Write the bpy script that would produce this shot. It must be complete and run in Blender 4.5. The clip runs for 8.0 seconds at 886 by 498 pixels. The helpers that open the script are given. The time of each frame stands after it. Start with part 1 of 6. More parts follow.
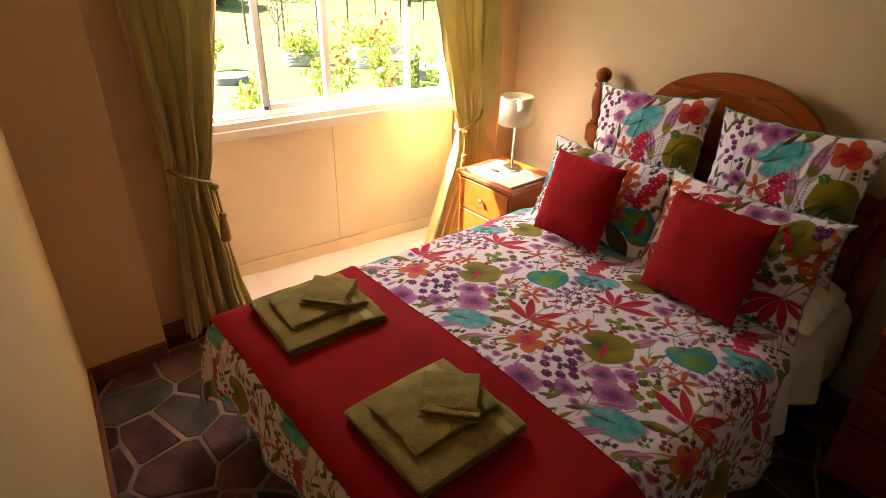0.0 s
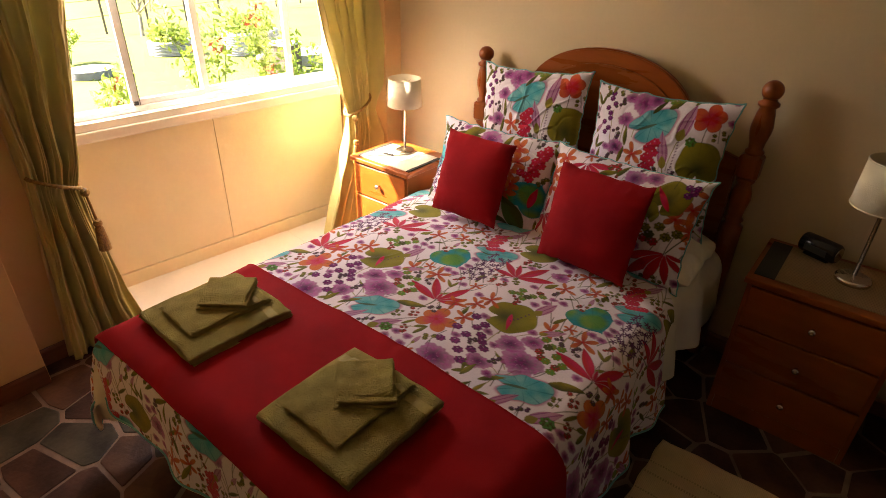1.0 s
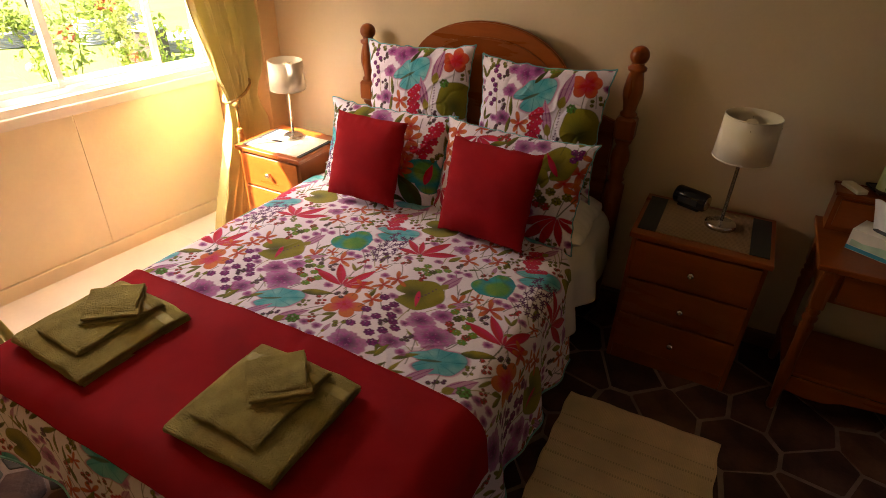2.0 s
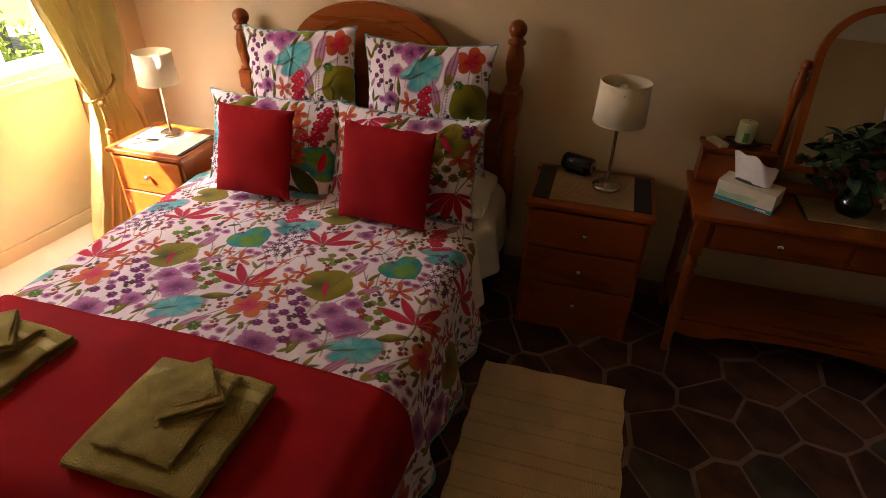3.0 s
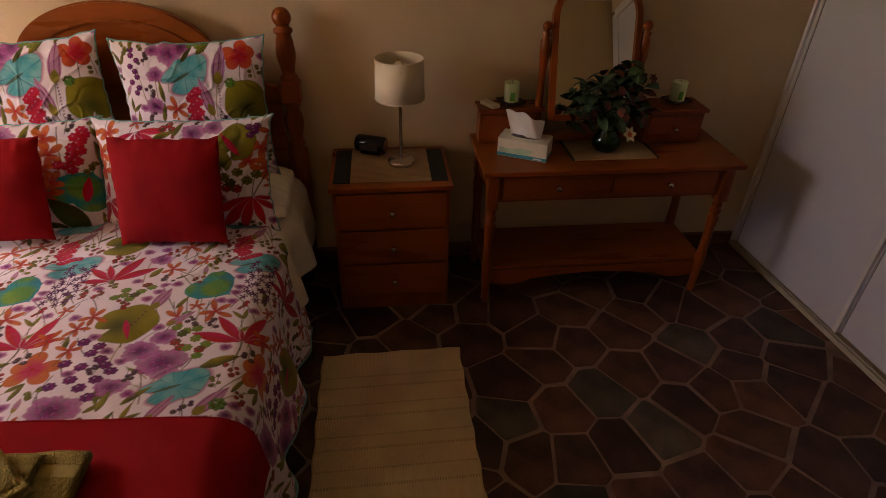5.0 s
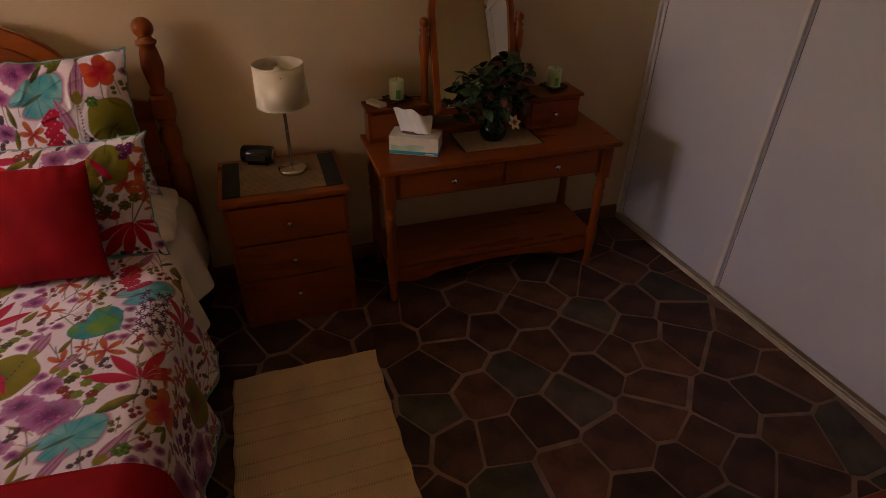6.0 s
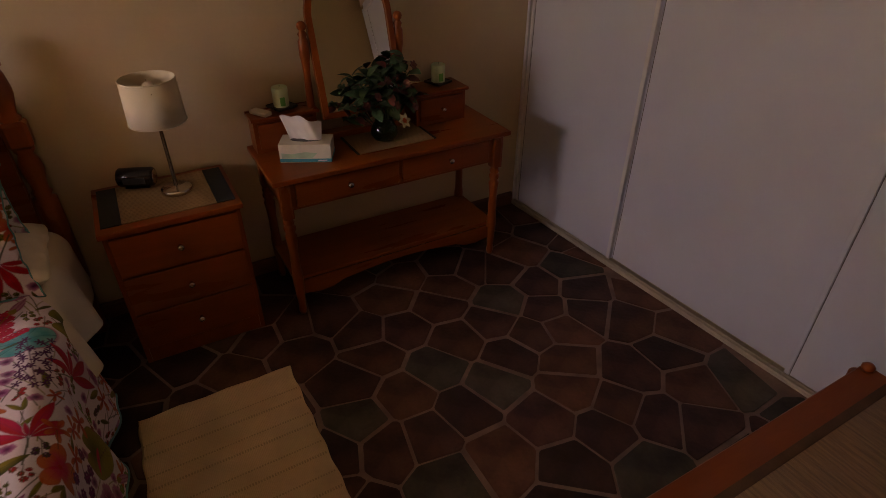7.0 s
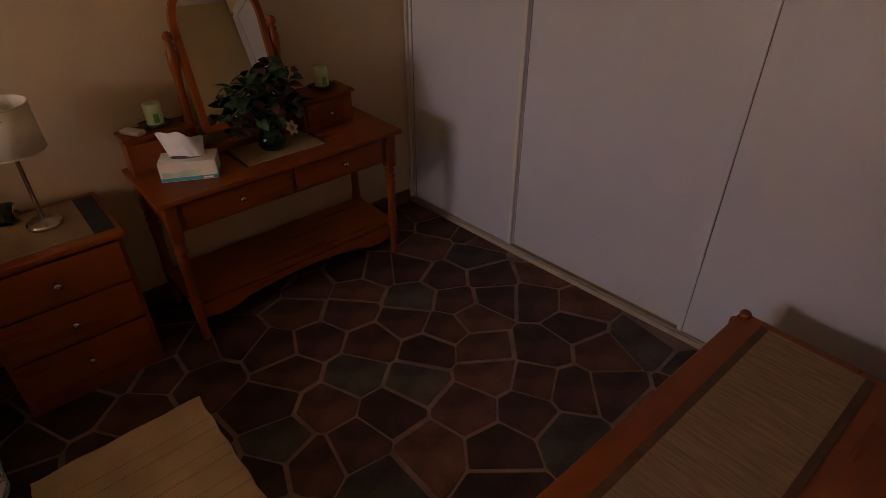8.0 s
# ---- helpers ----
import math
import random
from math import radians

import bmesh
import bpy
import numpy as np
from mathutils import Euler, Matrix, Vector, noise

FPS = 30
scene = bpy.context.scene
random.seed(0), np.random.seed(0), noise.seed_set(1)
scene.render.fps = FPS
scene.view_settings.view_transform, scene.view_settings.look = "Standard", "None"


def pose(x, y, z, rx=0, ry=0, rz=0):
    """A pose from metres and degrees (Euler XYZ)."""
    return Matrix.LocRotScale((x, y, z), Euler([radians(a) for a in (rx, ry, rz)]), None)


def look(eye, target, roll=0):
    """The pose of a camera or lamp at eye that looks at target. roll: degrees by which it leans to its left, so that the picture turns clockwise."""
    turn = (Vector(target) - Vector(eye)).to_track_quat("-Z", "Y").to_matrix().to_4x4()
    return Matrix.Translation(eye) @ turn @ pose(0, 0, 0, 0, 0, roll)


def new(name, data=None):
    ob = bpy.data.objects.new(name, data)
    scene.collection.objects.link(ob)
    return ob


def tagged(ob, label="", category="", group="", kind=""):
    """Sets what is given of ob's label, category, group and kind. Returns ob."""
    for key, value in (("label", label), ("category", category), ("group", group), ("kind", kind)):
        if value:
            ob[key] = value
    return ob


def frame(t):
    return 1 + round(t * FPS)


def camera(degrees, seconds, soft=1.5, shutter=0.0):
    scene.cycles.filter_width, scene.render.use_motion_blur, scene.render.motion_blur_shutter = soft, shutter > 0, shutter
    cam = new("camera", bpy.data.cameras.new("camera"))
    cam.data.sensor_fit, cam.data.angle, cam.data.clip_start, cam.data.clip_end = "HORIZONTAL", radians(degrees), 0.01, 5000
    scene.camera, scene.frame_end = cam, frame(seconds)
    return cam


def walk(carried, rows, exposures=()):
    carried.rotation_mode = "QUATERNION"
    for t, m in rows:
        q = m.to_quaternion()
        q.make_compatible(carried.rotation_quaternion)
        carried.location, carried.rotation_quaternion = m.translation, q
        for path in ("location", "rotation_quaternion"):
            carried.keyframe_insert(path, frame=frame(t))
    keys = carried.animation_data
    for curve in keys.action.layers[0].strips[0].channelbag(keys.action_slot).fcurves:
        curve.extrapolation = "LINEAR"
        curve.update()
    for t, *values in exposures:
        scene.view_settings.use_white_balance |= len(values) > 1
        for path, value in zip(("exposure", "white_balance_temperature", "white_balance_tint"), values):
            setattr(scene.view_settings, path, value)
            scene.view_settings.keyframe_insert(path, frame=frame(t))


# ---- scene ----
cam = camera(75.52, 8.0, 0.8)
PATH = [
    (0.0, pose(0, 0, 1.87, 61.54, -1.26, 50.07)),
    (0.5, pose(0, 0, 1.87, 61.01, -1.30, 44.52)),
    (1.0, pose(0, 0, 1.87, 60.22, -1.38, 38.93)),
    (1.5, pose(0, 0, 1.87, 59.34, -1.41, 33.29)),
    (3.0, pose(0, 0, 1.87, 56.95, -1.35, 16.24)),
    (3.5, pose(0, 0, 1.87, 56.51, -1.28, 10.59)),
    (4.0, pose(0, 0, 1.87, 56.18, -1.21, 4.88)),
    (4.5, pose(0, 0, 1.87, 56.05, -1.18, -0.42)),
    (6.0, pose(0, 0, 1.87, 56.10, -0.79, -17.76)),
    (6.5, pose(0, 0, 1.87, 56.13, -0.62, -23.56)),
    (7.0, pose(0, 0, 1.87, 56.18, -0.40, -29.39)),
    (7.5, pose(0, 0, 1.87, 56.19, -0.19, -35.19)),
    (8.0, pose(0, 0, 1.87, 56.16, -0.05, -41.07)),
]
EXPOSURES = [(0.0, 3.56, 6950, 19), (3.0, 3.55, 7000, 26), (4.5, 3.58, 7300, 34), (6.5, 3.60, 7050, 39), (8.0, 3.60, 6950, 41)]
walk(cam, PATH, EXPOSURES)

# ---- daylight ----
SUN_WAY = Vector((1.0, 1.02, -1.40)).normalized()
world = bpy.data.worlds.new("sky")
scene.world = world
world.use_nodes = True
wn = world.node_tree
sky = wn.nodes.new("ShaderNodeTexSky")
sky.sky_type = "NISHITA"
sky.sun_disc = False
sky.sun_elevation = math.asin(-SUN_WAY.z)
sky.sun_rotation = math.atan2(-SUN_WAY.x, -SUN_WAY.y)
wn.nodes["Background"].inputs["Strength"].default_value = 0.05
wn.links.new(sky.outputs["Color"], wn.nodes["Background"].inputs["Color"])

sun_data = bpy.data.lights.new("sun", "SUN")
sun_data.energy, sun_data.angle, sun_data.color = 5.0, radians(0.5), (1.0, 0.93, 0.8)
sun = new("sun", sun_data)
sun.matrix_world = look((-20, -12, 28), Vector((-20, -12, 28)) + SUN_WAY)

sky_lamp_data = bpy.data.lights.new("sky_light", "AREA")
sky_lamp_data.shape, sky_lamp_data.size, sky_lamp_data.size_y = "RECTANGLE", 1.5, 0.5
sky_lamp_data.energy, sky_lamp_data.color = 1.9, (1.0, 0.93, 0.82)
sky_lamp = new("sky_light", sky_lamp_data)
sky_lamp.matrix_world = look((-2.93, 1.72, 1.88), (-1.75, 1.62, 0.45))


# ---- materials ----
def material(name, color, rough=0.6, vary=0.12, scale=6.0, grain=90.0, bump=0.1, metal=0.0,
             stretch=(1, 1, 1), random_amount=0.0, spec=0.5, second=None):
    """A procedural surface: two scales of noise in colour, fine relief, and a little change from object to object."""
    m = bpy.data.materials.new(name)
    m.use_nodes = True
    nt = m.node_tree
    b = nt.nodes["Principled BSDF"]
    b.inputs["Roughness"].default_value = rough
    b.inputs["Metallic"].default_value = metal
    b.inputs["Specular IOR Level"].default_value = spec
    tc = nt.nodes.new("ShaderNodeTexCoord")
    mp = nt.nodes.new("ShaderNodeMapping")
    mp.inputs["Scale"].default_value = stretch
    nt.links.new(tc.outputs["Object"], mp.inputs["Vector"])
    n1 = nt.nodes.new("ShaderNodeTexNoise")
    n1.inputs["Scale"].default_value, n1.inputs["Detail"].default_value = scale, 4.0
    n2 = nt.nodes.new("ShaderNodeTexNoise")
    n2.inputs["Scale"].default_value, n2.inputs["Detail"].default_value = grain, 3.0
    for n in (n1, n2):
        nt.links.new(mp.outputs["Vector"], n.inputs["Vector"])
    low = [max(0.0, c * (1 - vary * 1.6)) for c in color]
    high = second or [min(1.0, c * (1 + vary)) for c in color]
    ramp = nt.nodes.new("ShaderNodeValToRGB")
    ramp.color_ramp.elements[0].position, ramp.color_ramp.elements[1].position = 0.3, 0.7
    ramp.color_ramp.elements[0].color, ramp.color_ramp.elements[1].color = (*low, 1), (*high, 1)
    nt.links.new(n1.outputs["Fac"], ramp.inputs["Fac"])
    hsv = nt.nodes.new("ShaderNodeHueSaturation")
    nt.links.new(ramp.outputs["Color"], hsv.inputs["Color"])
    v = nt.nodes.new("ShaderNodeMath")
    v.operation = "MULTIPLY_ADD"
    v.inputs[1].default_value, v.inputs[2].default_value = vary * 1.2, 1 - vary * 0.6
    nt.links.new(n2.outputs["Fac"], v.inputs[0])
    last = v.outputs[0]
    if random_amount:
        oi = nt.nodes.new("ShaderNodeObjectInfo")
        r = nt.nodes.new("ShaderNodeMath")
        r.operation = "MULTIPLY_ADD"
        r.inputs[1].default_value, r.inputs[2].default_value = random_amount, 1 - random_amount / 2
        nt.links.new(oi.outputs["Random"], r.inputs[0])
        mu = nt.nodes.new("ShaderNodeMath")
        mu.operation = "MULTIPLY"
        nt.links.new(last, mu.inputs[0])
        nt.links.new(r.outputs[0], mu.inputs[1])
        last = mu.outputs[0]
    nt.links.new(last, hsv.inputs["Value"])
    nt.links.new(hsv.outputs["Color"], b.inputs["Base Color"])
    rr = nt.nodes.new("ShaderNodeMath")
    rr.operation = "MULTIPLY_ADD"
    rr.inputs[1].default_value, rr.inputs[2].default_value = 0.2, rough - 0.1
    nt.links.new(n1.outputs["Fac"], rr.inputs[0])
    nt.links.new(rr.outputs[0], b.inputs["Roughness"])
    if bump:
        bp = nt.nodes.new("ShaderNodeBump")
        bp.inputs["Strength"].default_value, bp.inputs["Distance"].default_value = bump, 0.004
        nt.links.new(n2.outputs["Fac"], bp.inputs["Height"])
        nt.links.new(bp.outputs["Normal"], b.inputs["Normal"])
    return m


def woven(name, color, second, pitch_x, pitch_y, bump=0.5, rough=0.9):
    """A woven surface: crossing threads in colour and relief, with uneven dye."""
    m = material(name, color, rough, 0.12, 5.0, 160.0, 0.0)
    nt = m.node_tree
    b = nt.nodes["Principled BSDF"]
    tc = nt.nodes.new("ShaderNodeTexCoord")
    waves = []
    for axis, pitch in (("X", pitch_x), ("Y", pitch_y)):
        w = nt.nodes.new("ShaderNodeTexWave")
        w.bands_direction = axis
        w.inputs["Scale"].default_value = 0.314 / pitch
        w.inputs["Distortion"].default_value = 1.2
        w.inputs["Detail"].default_value = 2.0
        nt.links.new(tc.outputs["Object"], w.inputs["Vector"])
        waves.append(w)
    mx = nt.nodes.new("ShaderNodeMath")
    mx.operation = "MULTIPLY"
    nt.links.new(waves[0].outputs["Fac"], mx.inputs[0])
    nt.links.new(waves[1].outputs["Fac"], mx.inputs[1])
    mix = nt.nodes.new("ShaderNodeMix")
    mix.data_type = "RGBA"
    mix.inputs["B"].default_value = (*second, 1)
    old = b.inputs["Base Color"].links[0].from_socket
    nt.links.new(old, mix.inputs["A"])
    nt.links.new(mx.outputs[0], mix.inputs["Factor"])
    nt.links.new(mix.outputs["Result"], b.inputs["Base Color"])
    bp = nt.nodes.new("ShaderNodeBump")
    bp.inputs["Strength"].default_value, bp.inputs["Distance"].default_value = bump, 0.003
    nt.links.new(mx.outputs[0], bp.inputs["Height"])
    nt.links.new(bp.outputs["Normal"], b.inputs["Normal"])
    return m


def printed(name):
    """Printed cotton: the dye is a colour layer of the mesh, under a fine weave."""
    m = material(name, (0.8, 0.8, 0.8), 0.85, 0.05, 4.0, 500.0, 0.15, spec=0.2)
    nt = m.node_tree
    b = nt.nodes["Principled BSDF"]
    at = nt.nodes.new("ShaderNodeAttribute")
    at.attribute_name = "dye"
    mix = nt.nodes.new("ShaderNodeMix")
    mix.data_type, mix.blend_type = "RGBA", "MULTIPLY"
    mix.inputs["Factor"].default_value = 0.25
    nt.links.new(at.outputs["Color"], mix.inputs["A"])
    nt.links.new(b.inputs["Base Color"].links[0].from_socket, mix.inputs["B"])
    nt.links.new(mix.outputs["Result"], b.inputs["Base Color"])
    b.inputs["Sheen Weight"].default_value = 0.15
    return m


def glass(name, tint=(1, 1, 1), rough=0.0):
    m = bpy.data.materials.new(name)
    m.use_nodes = True
    b = m.node_tree.nodes["Principled BSDF"]
    b.inputs["Base Color"].default_value = (*tint, 1)
    b.inputs["Roughness"].default_value = rough
    b.inputs["Transmission Weight"].default_value = 1.0
    b.inputs["IOR"].default_value = 1.45
    return m


M_WALL = material("cream_paint", (0.62, 0.475, 0.295), 0.75, 0.05, 1.4, 60, 0.12)
M_WALL_TAN = material("tan_paint", (0.60, 0.39, 0.185), 0.75, 0.05, 1.4, 60, 0.12)
M_GAP = material("dark_gap", (0.16, 0.14, 0.125), 0.8, 0.1, 8, 60, 0.05)
M_SOUTH = material("beige_paint", (0.50, 0.36, 0.17), 0.75, 0.05, 1.4, 60, 0.12)
M_CEIL = material("ceiling_paint", (0.75, 0.70, 0.60), 0.85, 0.04, 1.2, 50, 0.08)
M_PANEL = material("panel_paint", (0.88, 0.76, 0.51), 0.5, 0.05, 1.8, 40, 0.06)
M_SILL = material("sill_paint", (0.82, 0.73, 0.63), 0.45, 0.06, 3, 50, 0.06)
M_ALU = material("white_aluminium", (0.72, 0.70, 0.68), 0.35, 0.05, 8, 80, 0.03)
M_RUBBER = material("black_seal", (0.03, 0.03, 0.03), 0.6, 0.1, 20, 90, 0.05)
M_SKIRT = material("stained_skirting", (0.16, 0.055, 0.025), 0.4, 0.2, 3, 40, 0.12, stretch=(1, 1, 8))
M_WOOD = material("stained_pine", (0.27, 0.062, 0.008), 0.30, 0.13, 2.2, 26, 0.1, stretch=(1, 6, 6), spec=0.32)
M_WOOD_UP = material("stained_pine_upright", (0.27, 0.062, 0.008), 0.30, 0.13, 2.2, 26, 0.1, stretch=(6, 6, 1), spec=0.32)
M_WOOD_SIDE = material("stained_pine_deep", (0.26, 0.060, 0.008), 0.32, 0.13, 2.2, 26, 0.1, stretch=(6, 1, 6), spec=0.32)
M_KNOB = material("brushed_nickel", (0.62, 0.58, 0.52), 0.25, 0.08, 20, 120, 0.03, metal=1.0)
M_STONE = material("slate_paver", (0.066, 0.027, 0.021), 0.48, 0.45, 5, 55, 0.55, random_amount=0.9, spec=0.22, second=(0.105, 0.047, 0.034))
M_STONE2 = material("rust_slate_paver", (0.10, 0.036, 0.022), 0.52, 0.4, 5, 55, 0.55, random_amount=0.6, spec=0.22, second=(0.16, 0.072, 0.042))
M_STONE3 = material("grey_slate_paver", (0.052, 0.038, 0.030), 0.50, 0.4, 5, 55, 0.55, random_amount=0.6, spec=0.22, second=(0.10, 0.085, 0.062))
M_GROUT = material("grout", (0.240, 0.155, 0.120), 0.85, 0.2, 9, 120, 0.4)
M_CURTAIN = material("gold_satin", (0.56, 0.475, 0.19), 0.40, 0.12, 9, 240, 0.15, stretch=(1, 1, 0.35))
def let_light_through(m, color, amount):
    """Thin cloth: part of the light that falls on one side leaves on the other."""
    nt = m.node_tree
    out = nt.nodes["Material Output"]
    tr = nt.nodes.new("ShaderNodeBsdfTranslucent")
    tr.inputs["Color"].default_value = (*color, 1)
    mix = nt.nodes.new("ShaderNodeMixShader")
    mix.inputs[0].default_value = amount
    nt.links.new(nt.nodes["Principled BSDF"].outputs[0], mix.inputs[1])
    nt.links.new(tr.outputs[0], mix.inputs[2])
    nt.links.new(mix.outputs[0], out.inputs["Surface"])


let_light_through(M_CURTAIN, (0.74, 0.68, 0.38), 0.20)
M_LINING = material("curtain_lining", (0.55, 0.42, 0.26), 0.8, 0.08, 9, 240, 0.1)
M_ROPE = material("gold_cord", (0.32, 0.19, 0.045), 0.55, 0.25, 90, 300, 0.6)
M_PRINT = printed("floral_cotton")
M_PIPING = material("teal_piping", (0.14, 0.38, 0.38), 0.7, 0.1, 40, 200, 0.1)
M_WHITE = material("white_cotton", (0.72, 0.66, 0.55), 0.9, 0.05, 5, 400, 0.15)
M_RED = material("red_felt", (0.30, 0.007, 0.010), 0.92, 0.10, 7, 420, 0.25, spec=0.15)
M_TOWEL = material("olive_terry", (0.39, 0.305, 0.095), 0.95, 0.16, 16, 210, 1.0, spec=0.1)
M_TOWEL.node_tree.nodes["Bump"].inputs["Distance"].default_value = 0.016
M_TOWEL_BAND = material("olive_towel_band", (0.34, 0.27, 0.09), 0.7, 0.15, 30, 300, 0.3, spec=0.2)
M_SHADE = material("cream_lampshade", (0.76, 0.66, 0.47), 0.9, 0.05, 8, 260, 0.2)
M_CHROME = material("brushed_steel", (0.60, 0.55, 0.48), 0.22, 0.06, 30, 200, 0.03, metal=1.0)
M_BLACK = material("black_plastic", (0.012, 0.011, 0.011), 0.18, 0.2, 12, 90, 0.05)
M_MATDARK = material("dark_mat_border", (0.022, 0.022, 0.02), 0.8, 0.2, 12, 220, 0.4)
M_RUNEDGE = material("brown_edging", (0.12, 0.060, 0.028), 0.85, 0.2, 12, 220, 0.4)
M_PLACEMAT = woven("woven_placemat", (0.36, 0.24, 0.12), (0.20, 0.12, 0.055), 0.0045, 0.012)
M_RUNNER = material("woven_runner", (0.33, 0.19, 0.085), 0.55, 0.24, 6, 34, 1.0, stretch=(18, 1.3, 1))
# lit copy of the placemat weave: the sun's glare is put into its colour
M_SUNLITMAT = woven("sunlit_placemat", (0.70, 0.62, 0.48), (0.56, 0.48, 0.34), 0.0045, 0.012)
M_RUG = woven("cotton_rug", (0.78, 0.58, 0.33), (0.64, 0.46, 0.25), 0.006, 0.004, 0.6)
M_RUGBAND = woven("rug_band", (0.50, 0.36, 0.19), (0.62, 0.46, 0.26), 0.012, 0.004, 0.7)
M_MIRROR = bpy.data.materials.new("mirror_silver")
M_MIRROR.use_nodes = True
M_MIRROR.node_tree.nodes["Principled BSDF"].inputs["Metallic"].default_value = 1.0
M_MIRROR.node_tree.nodes["Principled BSDF"].inputs["Roughness"].default_value = 0.015
M_MIRROR.node_tree.nodes["Principled BSDF"].inputs["Base Color"].default_value = (0.86, 0.86, 0.84, 1)
M_WARD = material("white_wardrobe_board", (0.64, 0.64, 0.70), 0.4, 0.03, 1.5, 60, 0.04)
M_TRACK = material("cream_track", (0.55, 0.48, 0.38), 0.4, 0.08, 10, 90, 0.05)
M_CANDLE = material("pale_green_wax", (0.55, 0.68, 0.40), 0.55, 0.06, 20, 90, 0.05)
M_GREENTXT = material("green_label", (0.10, 0.38, 0.06), 0.5, 0.05, 20, 90, 0.0)
M_PLATE = material("dark_dish", (0.035, 0.026, 0.018), 0.3, 0.1, 20, 90, 0.05)
M_TISSUEBOX = material("cream_card", (0.72, 0.68, 0.55), 0.6, 0.04, 20, 90, 0.02)
M_TEAL = material("teal_card", (0.04, 0.33, 0.42), 0.5, 0.08, 20, 90, 0.02)
M_MINT = material("mint_card", (0.45, 0.62, 0.42), 0.5, 0.12, 14, 90, 0.02)
M_TISSUE = material("tissue_paper", (0.82, 0.80, 0.77), 0.95, 0.04, 20, 200, 0.1)
M_VASE = glass("green_glass", (0.10, 0.42, 0.22), 0.05)
M_LEAF = material("silk_leaf", (0.048, 0.11, 0.045), 0.5, 0.4, 25, 140, 0.15, random_amount=0.3)
M_LEAFRED = material("red_silk_leaf", (0.14, 0.030, 0.022), 0.5, 0.4, 25, 140, 0.15)
M_PETAL = material("cream_petal", (0.62, 0.60, 0.40), 0.6, 0.2, 30, 140, 0.1)
M_ORANGE = material("orange_petal", (0.65, 0.12, 0.03), 0.6, 0.2, 30, 140, 0.1)
M_GLASS = glass("window_glass")
M_LAWN = material("lawn", (0.125, 0.185, 0.022), 0.9, 0.25, 0.5, 9, 0.4, second=(0.19, 0.22, 0.035))
M_BARK = material("bark", (0.15, 0.115, 0.085), 0.9, 0.3, 6, 30, 0.6)
M_BARKPALE = material("pale_bark", (0.34, 0.29, 0.23), 0.9, 0.3, 6, 30, 0.5)
M_GUM = material("gum_foliage", (0.055, 0.07, 0.022), 0.7, 0.5, 1.2, 30, 0.0, random_amount=0.5, second=(0.12, 0.13, 0.045))
M_ROSE = material("rose_foliage", (0.10, 0.15, 0.022), 0.6, 0.4, 8, 60, 0.0, second=(0.18, 0.23, 0.045))
let_light_through(M_GUM, (0.20, 0.24, 0.06), 0.35)
let_light_through(M_ROSE, (0.34, 0.46, 0.07), 0.45)
M_ROSEBLOOM = material("white_rose", (0.80, 0.76, 0.70), 0.7, 0.05, 20, 60, 0.0)
M_ROSETIP = material("red_new_leaf", (0.36, 0.07, 0.03), 0.6, 0.2, 20, 60, 0.0)
M_TANK = material("galvanised_bed", (0.36, 0.36, 0.36), 0.5, 0.1, 4, 60, 0.1)
M_POST = material("weathered_post", (0.10, 0.08, 0.06), 0.9, 0.2, 6, 40, 0.4)
M_RENDER = material("outside_render", (0.55, 0.47, 0.36), 0.85, 0.06, 2, 60, 0.2)


# ---- mesh helpers ----
def mesh_of(name, bm, mat, smooth=False):
    me = bpy.data.meshes.new(name)
    bm.to_mesh(me)
    bm.free()
    for one in (mat if isinstance(mat, (list, tuple)) else [mat]):
        me.materials.append(one)
    if smooth:
        me.shade_smooth()
    return me


def part(name, bm, mat, parent=None, label="", smooth=False, at=None):
    ob = new(name, mesh_of(name, bm, mat, smooth))
    if parent is not None:
        ob.parent = parent
    if at is not None:
        ob.matrix_basis = at
    if label:
        ob["label"] = label
    return ob


def thing(name, label, category, at=None, group="", kind=""):
    ob = new(name)
    ob.empty_display_size = 0.05
    if at is not None:
        ob.matrix_basis = at
    return tagged(ob, label, category, group, kind)


def whole(name, bm, mat, label, category, at=None, group="", kind="", smooth=False):
    return tagged(part(name, bm, mat, None, "", smooth, at), label, category, group, kind)


def block(x0, x1, y0, y1, z0, z1, bevel=0.003, segs=2, bm=None):
    """A box with eased edges, added to bm or to a new mesh."""
    one = bmesh.new()
    bmesh.ops.create_cube(one, size=1)
    bmesh.ops.scale(one, vec=(x1 - x0, y1 - y0, z1 - z0), verts=one.verts)
    bmesh.ops.translate(one, vec=((x0 + x1) / 2, (y0 + y1) / 2, (z0 + z1) / 2), verts=one.verts)
    if bevel:
        bmesh.ops.bevel(one, geom=one.edges[:], offset=bevel, segments=segs, affect="EDGES", profile=0.7)
    return merge(bm, one)


def merge(bm, one, mat_index=None):
    if mat_index is not None:
        for f in one.faces:
            f.material_index = mat_index
    if bm is None:
        return one
    tmp = bpy.data.meshes.new("tmp")
    one.to_mesh(tmp)
    one.free()
    bm.from_mesh(tmp)
    bpy.data.meshes.remove(tmp)
    return bm


def lathe(profile, steps=24, bm=None):
    """A turned body from (radius, height) pairs."""
    one = bmesh.new()
    rings = []
    for r, z in profile:
        rings.append([one.verts.new((r * math.cos(2 * math.pi * i / steps), r * math.sin(2 * math.pi * i / steps), z)) for i in range(steps)])
    for a, b in zip(rings, rings[1:]):
        for i in range(steps):
            j = (i + 1) % steps
            one.faces.new((a[i], a[j], b[j], b[i]))
    one.faces.new(rings[0][::-1])
    one.faces.new(rings[-1])
    return merge(bm, one)


